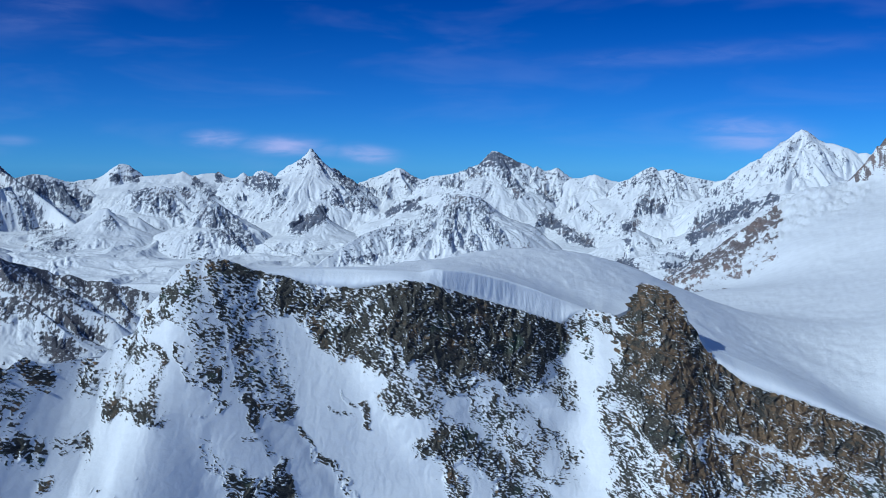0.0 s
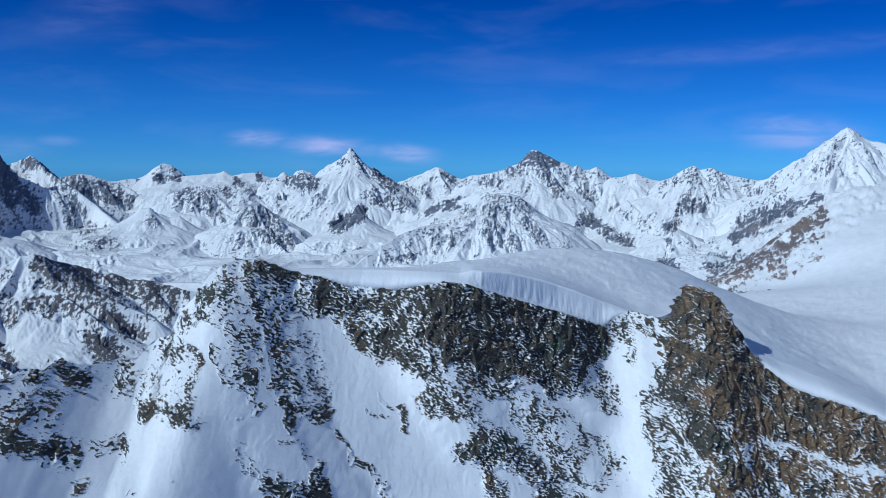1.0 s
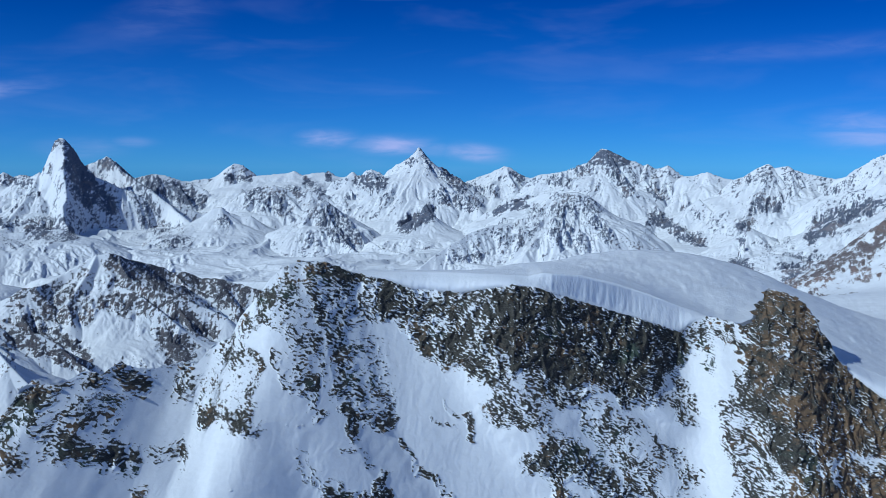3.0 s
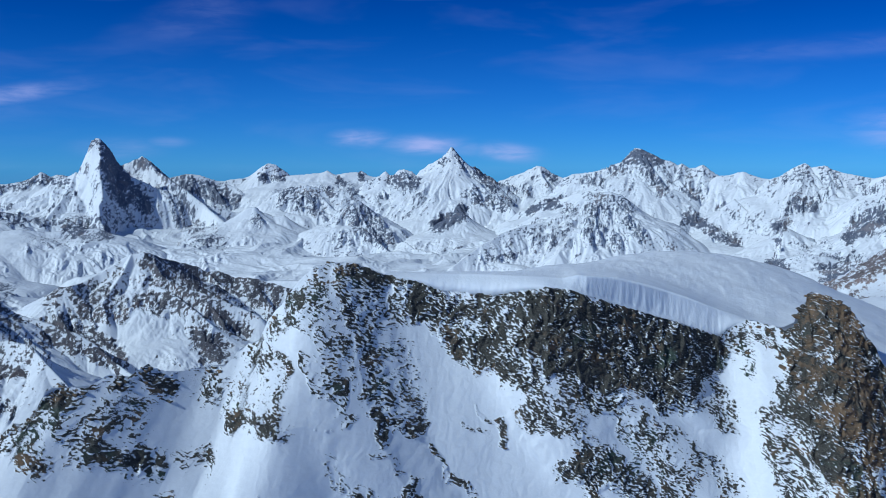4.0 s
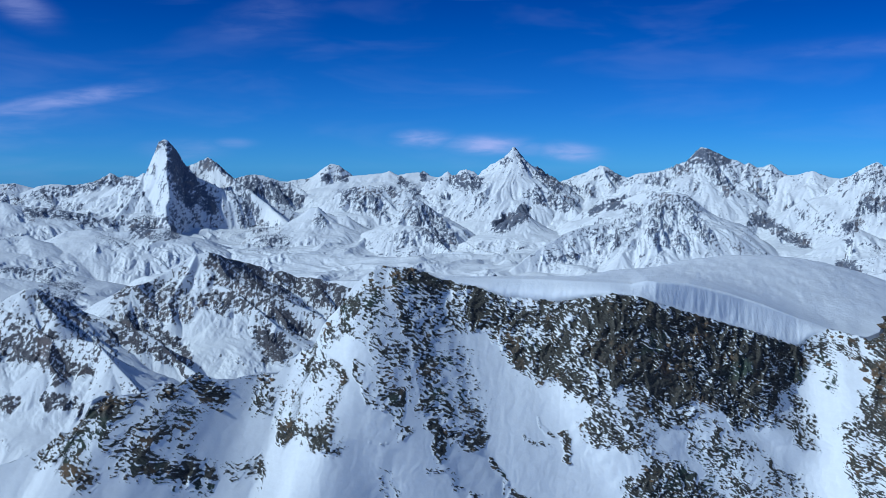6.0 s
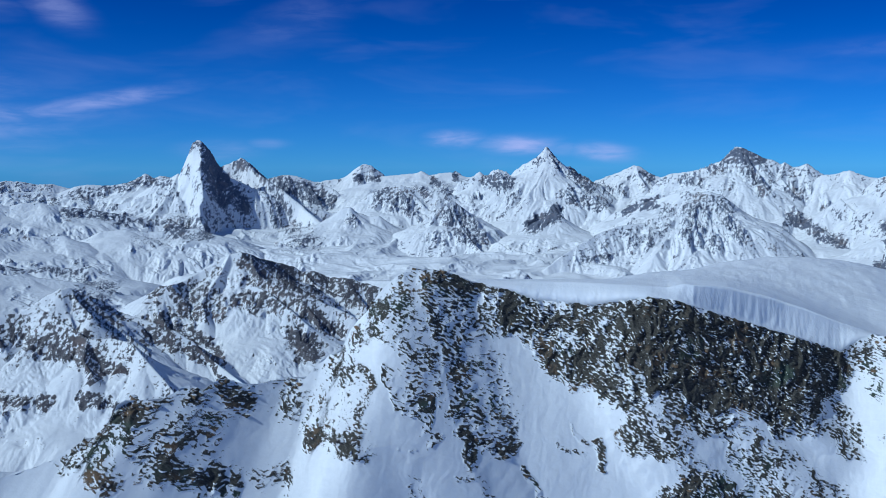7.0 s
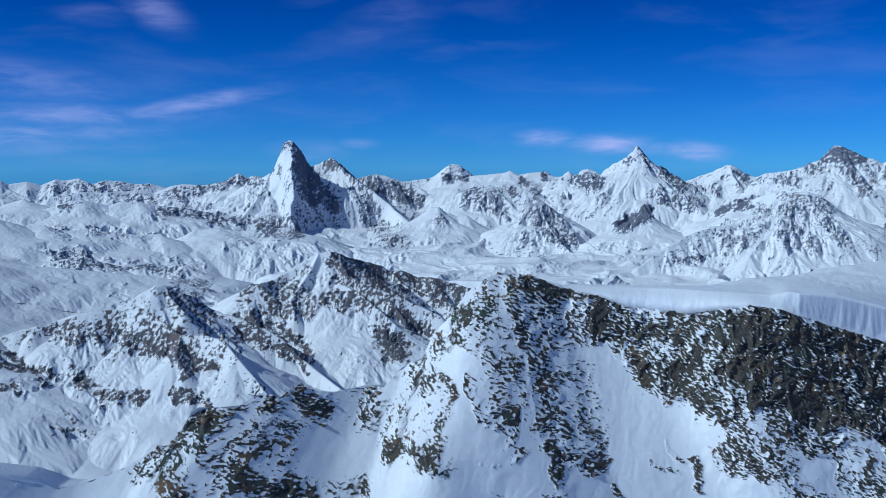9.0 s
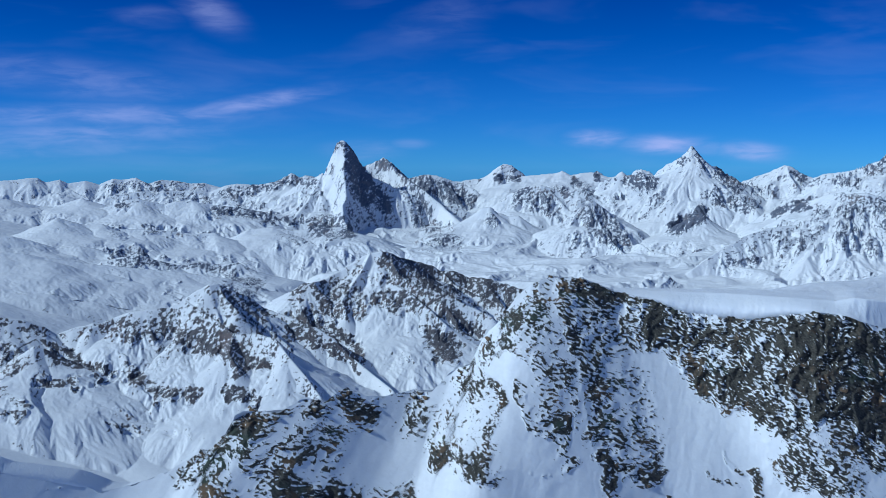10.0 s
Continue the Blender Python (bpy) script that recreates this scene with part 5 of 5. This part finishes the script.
FX, FY, FZ, FR = near_face(np.linspace(-150, 128, 1390), 385)
OCHRE = -0.03 + 0.12 * smooth(FX + 6 * perlin(FX / 20, FZ / 20, 97), 40, 62) + 0.05 * smooth(-FX, 70, 95)
tagged(grid_mesh("rock_face", FX, FY, FZ, M_NEAR, FR, near_ridge, OCHRE), "snow gullies between dark brown rock ribs")

# slope below the face, and the hidden back of the ridge
k = np.linspace(0, 1, 30)[:, None]
LX, LZ = np.repeat(FX[-1:, ::10], 30, 0), FZ[-1:, ::10] - k * (FOOT + 125)
LY = FY[-1:, ::10] - k * 330 + 4 * np.sin(np.pi * np.clip(k * 3, 0, 1)) * perlin(LX / 30, LZ / 30, 81)
grid_mesh("lower_slope", LX, LY, LZ, M_SNOW, None, near_ridge)
BX = np.repeat(np.linspace(-150, 128, 280)[None, :], 40, 0)
kb = np.linspace(0, 1, 40)[:, None]
BZ = lerp_list(CREST, BX) - 0.05 - kb * 390
BY = lerp_list(CREST_Y, BX) + 0.1 + kb * 430 + 6 * np.clip(kb * 4, 0, 1) * perlin(BX / 25, BZ / 25, 82)
grid_mesh("back_slope", BX[:, ::-1], BY[:, ::-1], BZ[:, ::-1], M_SNOW, None, near_ridge)

# cornice: snow wall from the rock line up to the plateau's edge
SETBACK = [(-60, 1.0), (-46, 2.0), (-30, 4.0), (-8, 4.2), (2, 3.8), (20, 4.2), (38, 2.4), (44, 2.0), (50, 5.0), (56, 5.0), (62, 6.0), (150, 7.0)]
CX = np.linspace(-47, 46, 520)


def cornice(xs, n):
    q = np.linspace(0, 1, n)[:, None]
    X = np.repeat(xs[None, :], n, 0)
    lo, back_off = lerp_list(CREST, xs), lerp_list(SETBACK, xs)
    hi = lerp_list(SNOW_LINE, xs) - 0.1 * back_off
    hi = np.where(xs < 28, np.maximum(hi, lo + 0.05), hi)
    lo = np.minimum(lo, hi - 0.05)
    tall = hi - lo
    scoop = smooth(xs, -14, 8) * smooth(42 - xs, 0, 30)
    bulge = (1 - scoop) * np.minimum(0.5, 0.12 * tall)
    Z = lo + q ** (0.9 + 2.3 * scoop) * tall - 0.25 * (1 - q)
    Y = lerp_list(CREST_Y, xs) + 0.25 + q ** (2.2 - 1.4 * scoop) * back_off - bulge * np.sin(np.pi * np.clip(q * 1.15, 0, 1))
    flutes = perlin(X / 1.5 - 1.6 * q * scoop, q * 1.2 + X * 0, 91) + 0.5 * perlin(X / 0.7, q * 2, 92)
    Y += (0.03 + 0.04 * scoop) * flutes * np.sin(np.pi * q) * np.minimum(tall, 3)
    edge = lerp_list(CREST_Y, xs) + 0.25 + back_off
    return np.vstack([X, X[:1]]), np.vstack([Y, edge[None, :]]), np.vstack([Z, hi[None, :]])


TX = np.linspace(-150, -113, 120)
tq = np.linspace(0, 1, 10)[:, None]
tall = 1.5 * smooth(-TX, 113, 122)[None, :]
TZ = lerp_list(CREST, TX)[None, :] - 0.4 + tq ** 0.7 * tall
TY = lerp_list(CREST_Y, TX)[None, :] - 0.3 + 3.5 * tq ** 1.6 - 0.25 * np.sin(np.pi * tq)
tagged(grid_mesh("snow_lip", np.repeat(TX[None, :], 10, 0), TY, TZ, M_LIP, None, near_ridge), "narrow bright snow lip on the crest")
KX = np.linspace(57, 128, 300)
CCX, CCY, CCZ = cornice(KX, 14)
tagged(grid_mesh("snow_bank", CCX, CCY, CCZ, M_LIP, None, near_ridge), "bright sunlit snow bank along the rock edge")
CCX, CCY, CCZ = cornice(CX, 26)
tagged(grid_mesh("snow_cornice", CCX, CCY, CCZ, M_LIP, None, near_ridge), "overhanging white snow cornice with a shaded wind scoop")

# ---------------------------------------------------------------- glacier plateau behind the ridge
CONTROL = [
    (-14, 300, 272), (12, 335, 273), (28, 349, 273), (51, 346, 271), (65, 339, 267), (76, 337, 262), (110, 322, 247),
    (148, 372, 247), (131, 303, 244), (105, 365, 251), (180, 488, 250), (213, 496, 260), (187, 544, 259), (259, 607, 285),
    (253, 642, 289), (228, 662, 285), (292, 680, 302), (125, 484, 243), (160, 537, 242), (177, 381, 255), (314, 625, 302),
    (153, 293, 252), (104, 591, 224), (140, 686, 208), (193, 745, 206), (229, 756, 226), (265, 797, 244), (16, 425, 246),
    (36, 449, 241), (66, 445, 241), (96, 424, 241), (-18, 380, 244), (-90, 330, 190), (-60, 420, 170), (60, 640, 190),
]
SPUR = np.array([
    (221, 654, 285), (213, 646, 281), (205, 636, 277), (192, 626, 271), (180, 619, 264), (172, 614, 257), (161, 607, 247),
    (149, 604, 239), (138, 599, 235), (131, 596, 231),
], float)
UPPER = np.array([
    (254, 654, 292), (263, 655, 299), (269, 657, 305), (276, 661, 313), (281, 663, 319), (297, 667, 332), (316, 669, 342),
], float)
edge_x = np.linspace(-47, 125, 260)
edge_y = lerp_list(CREST_Y, edge_x) + 0.25 + lerp_list(SETBACK, edge_x)
edge_z = np.maximum(lerp_list(SNOW_LINE, edge_x) - 0.1 * lerp_list(SETBACK, edge_x), np.where(edge_x < 28, lerp_list(CREST, edge_x) + 0.05, 0))


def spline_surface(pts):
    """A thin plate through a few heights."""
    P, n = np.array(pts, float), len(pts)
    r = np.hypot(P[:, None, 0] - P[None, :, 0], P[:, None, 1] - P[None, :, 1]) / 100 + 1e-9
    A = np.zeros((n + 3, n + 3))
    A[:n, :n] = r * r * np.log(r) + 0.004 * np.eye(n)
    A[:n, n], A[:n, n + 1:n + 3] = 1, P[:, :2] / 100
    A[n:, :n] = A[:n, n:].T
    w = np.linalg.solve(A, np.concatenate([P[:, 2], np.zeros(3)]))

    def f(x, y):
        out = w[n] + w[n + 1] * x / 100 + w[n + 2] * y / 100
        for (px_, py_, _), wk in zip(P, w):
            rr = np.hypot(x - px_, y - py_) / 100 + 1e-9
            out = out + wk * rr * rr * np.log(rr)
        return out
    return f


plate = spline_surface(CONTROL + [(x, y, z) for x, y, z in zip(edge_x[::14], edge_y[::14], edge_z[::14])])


def crest_drop(X, Y, pts, slope, reach, flute, seed):
    best, dist = np.full(X.shape, -1e3), np.full(X.shape, 1e3)
    arc = 0.0
    for a, b in zip(pts[:-1], pts[1:]):
        L = math.hypot(b[0] - a[0], b[1] - a[1]) + 1e-6
        tx, ty = (b[0] - a[0]) / L, (b[1] - a[1]) / L
        s = np.clip((X - a[0]) * tx + (Y - a[1]) * ty, 0, L)
        d = np.hypot(X - a[0] - tx * s, Y - a[1] - ty * s)
        f = 1 + flute * (perlin((arc + s) / 14, d / 60, seed) + 0.6 * perlin((arc + s) / 5, d / 30, seed + 1))
        z = a[2] + (b[2] - a[2]) * s / L - slope * reach * np.log1p(d * f / reach) - 0.35 * d
        dist = np.where(z > best, d, dist)
        best = np.maximum(best, z)
        arc += L
    return best, dist


gaz = np.degrees(np.arctan2(edge_x, edge_y))
order = np.argsort(gaz)
azs = np.radians(np.linspace(gaz.min(), 31, 560))[None, :]
d_edge = np.interp(np.degrees(azs), gaz[order], np.hypot(edge_x, edge_y)[order])
z_edge = np.interp(np.degrees(azs), gaz[order], edge_z[order])
gq = (np.linspace(0, 1, 180) ** 1.5)[:, None]
dist = d_edge + gq * (860 - d_edge)
PX, PY = np.sin(azs) * dist, np.cos(azs) * dist
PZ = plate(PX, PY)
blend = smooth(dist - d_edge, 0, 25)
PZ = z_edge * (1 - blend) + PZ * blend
PZ += blend * (0.5 * fbm(PX / 40, PY / 40, 3, 0.5, 101) + 0.16 * fbm(PX / 3 + PY / 9, PY / 3, 3, 0.5, 102) + 0.25 * ridged(PX / 12 + PY / 30, PY / 14, 2, 0.5, 103))
sp, sd = crest_drop(PX, PY, SPUR, 1.1, 90, 0.35, 111)
up, ud = crest_drop(PX, PY, UPPER, 1.1, 90, 0.3, 121)
on_spur = smooth(62 - sd, 0, 25)
rough = 2.2 * ridged(PX / 11, PY / 11, 5, 0.55, 131)
PZ = np.maximum(PZ, sp) + on_spur * np.clip(sd / 12, 0.1, 1) * rough
naked = np.where(sd < 75, 0.03 - 0.22 * sd / 62 + 0.3 * fbm(PX / 3.2 + PY / 9, PY / 6, 4, 0.7, 132) + 0.25 * fbm(PX / 15, PY / 15, 3, 0.5, 134) + 0.08 * rough, -0.5)
naked = naked + 0.03 - 0.9 * smooth(np.degrees(azs) + 0.25 * perlin(PX / 9, PZ / 6, 135), 18.1, 18.7)
naked = np.where((up > PZ) & (ud < 16), 0.15 + 0.4 * fbm(PX / 5, PY / 5, 4, 0.6, 133) - 0.02 * ud, naked)
PZ = np.maximum(PZ, up)
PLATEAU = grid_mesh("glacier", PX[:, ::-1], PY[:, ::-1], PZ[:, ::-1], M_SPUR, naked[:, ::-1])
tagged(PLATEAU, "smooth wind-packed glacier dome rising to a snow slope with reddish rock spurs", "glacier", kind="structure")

# ---------------------------------------------------------------- loose and jutting rocks along the crest
def rock_mesh(seed):
    """A bedded block: a squashed, chipped box with snow on its upper faces."""
    rnd = random.Random(seed)
    bm = bmesh.new()
    bmesh.ops.create_cube(bm, size=1.0)
    bmesh.ops.bevel(bm, geom=bm.edges[:], offset=0.16, segments=1, affect="EDGES")
    for v in bm.verts:
        v.co += Vector((rnd.uniform(-0.13, 0.13), rnd.uniform(-0.13, 0.13), rnd.uniform(-0.1, 0.1)))
        v.co.x *= 1.35
        v.co.z *= 0.62
        v.co.x += 0.35 * v.co.z
    bm.normal_update()
    me = bpy.data.meshes.new("rock")
    bm.to_mesh(me)
    at = me.attributes.new("rock", "FLOAT", "POINT")
    at.data.foreach_set("value", [0.5 - 0.62 * max(0.0, v.normal.z) for v in bm.verts])
    hue = me.attributes.new("ochre", "FLOAT", "POINT")
    hue.data.foreach_set("value", [rnd.uniform(0.0, 0.1)] * len(bm.verts))
    bm.free()
    me.materials.append(M_NEAR)
    return me


ROCKS = [rock_mesh(k) for k in range(6)]
rnd = random.Random(4)
solid_at = np.argwhere((FR > 0.12) & (FZ > FOOT + 4))
crest_at = np.argwhere((FR > 0.02) & (np.arange(FR.shape[0])[:, None] < 14) & ((FX < -52) | ((FX > 40) & (FX < 66))))
for k in range(290):
    pool = crest_at if k < 150 else solid_at
    r, c = pool[rnd.randrange(len(pool))]
    size = rnd.uniform(0.4, 1.05)
    ob = new("rock", ROCKS[k % 6])
    ob.parent = near_ridge
    ob.matrix_basis = pose(FX[r, c], FY[r, c] + 0.3 * size, FZ[r, c] - 0.1 * size, rnd.uniform(-12, 12), rnd.uniform(8, 28), rnd.uniform(-25, 25)) @ Matrix.Diagonal((size, size * rnd.uniform(0.9, 1.3), size * rnd.uniform(0.9, 1.5), 1))
tower_at = np.argwhere((FR > 0.05) & (FX > 46) & (FX < 63) & (FZ > 250) & (FZ > lerp_list(CREST, FX) - 16))
for k in range(46):
    r, c = tower_at[rnd.randrange(len(tower_at))]
    size = rnd.uniform(0.9, 2.3)
    ob = new("slab", ROCKS[k % 6])
    ob.parent = near_ridge
    ob.matrix_basis = pose(FX[r, c], FY[r, c] + 0.35 * size, FZ[r, c] - 0.25 * size, rnd.uniform(-10, 10), rnd.uniform(14, 30), rnd.uniform(-15, 15)) @ Matrix.Diagonal((size * rnd.uniform(0.9, 1.5), size, size * rnd.uniform(0.7, 1.2), 1))
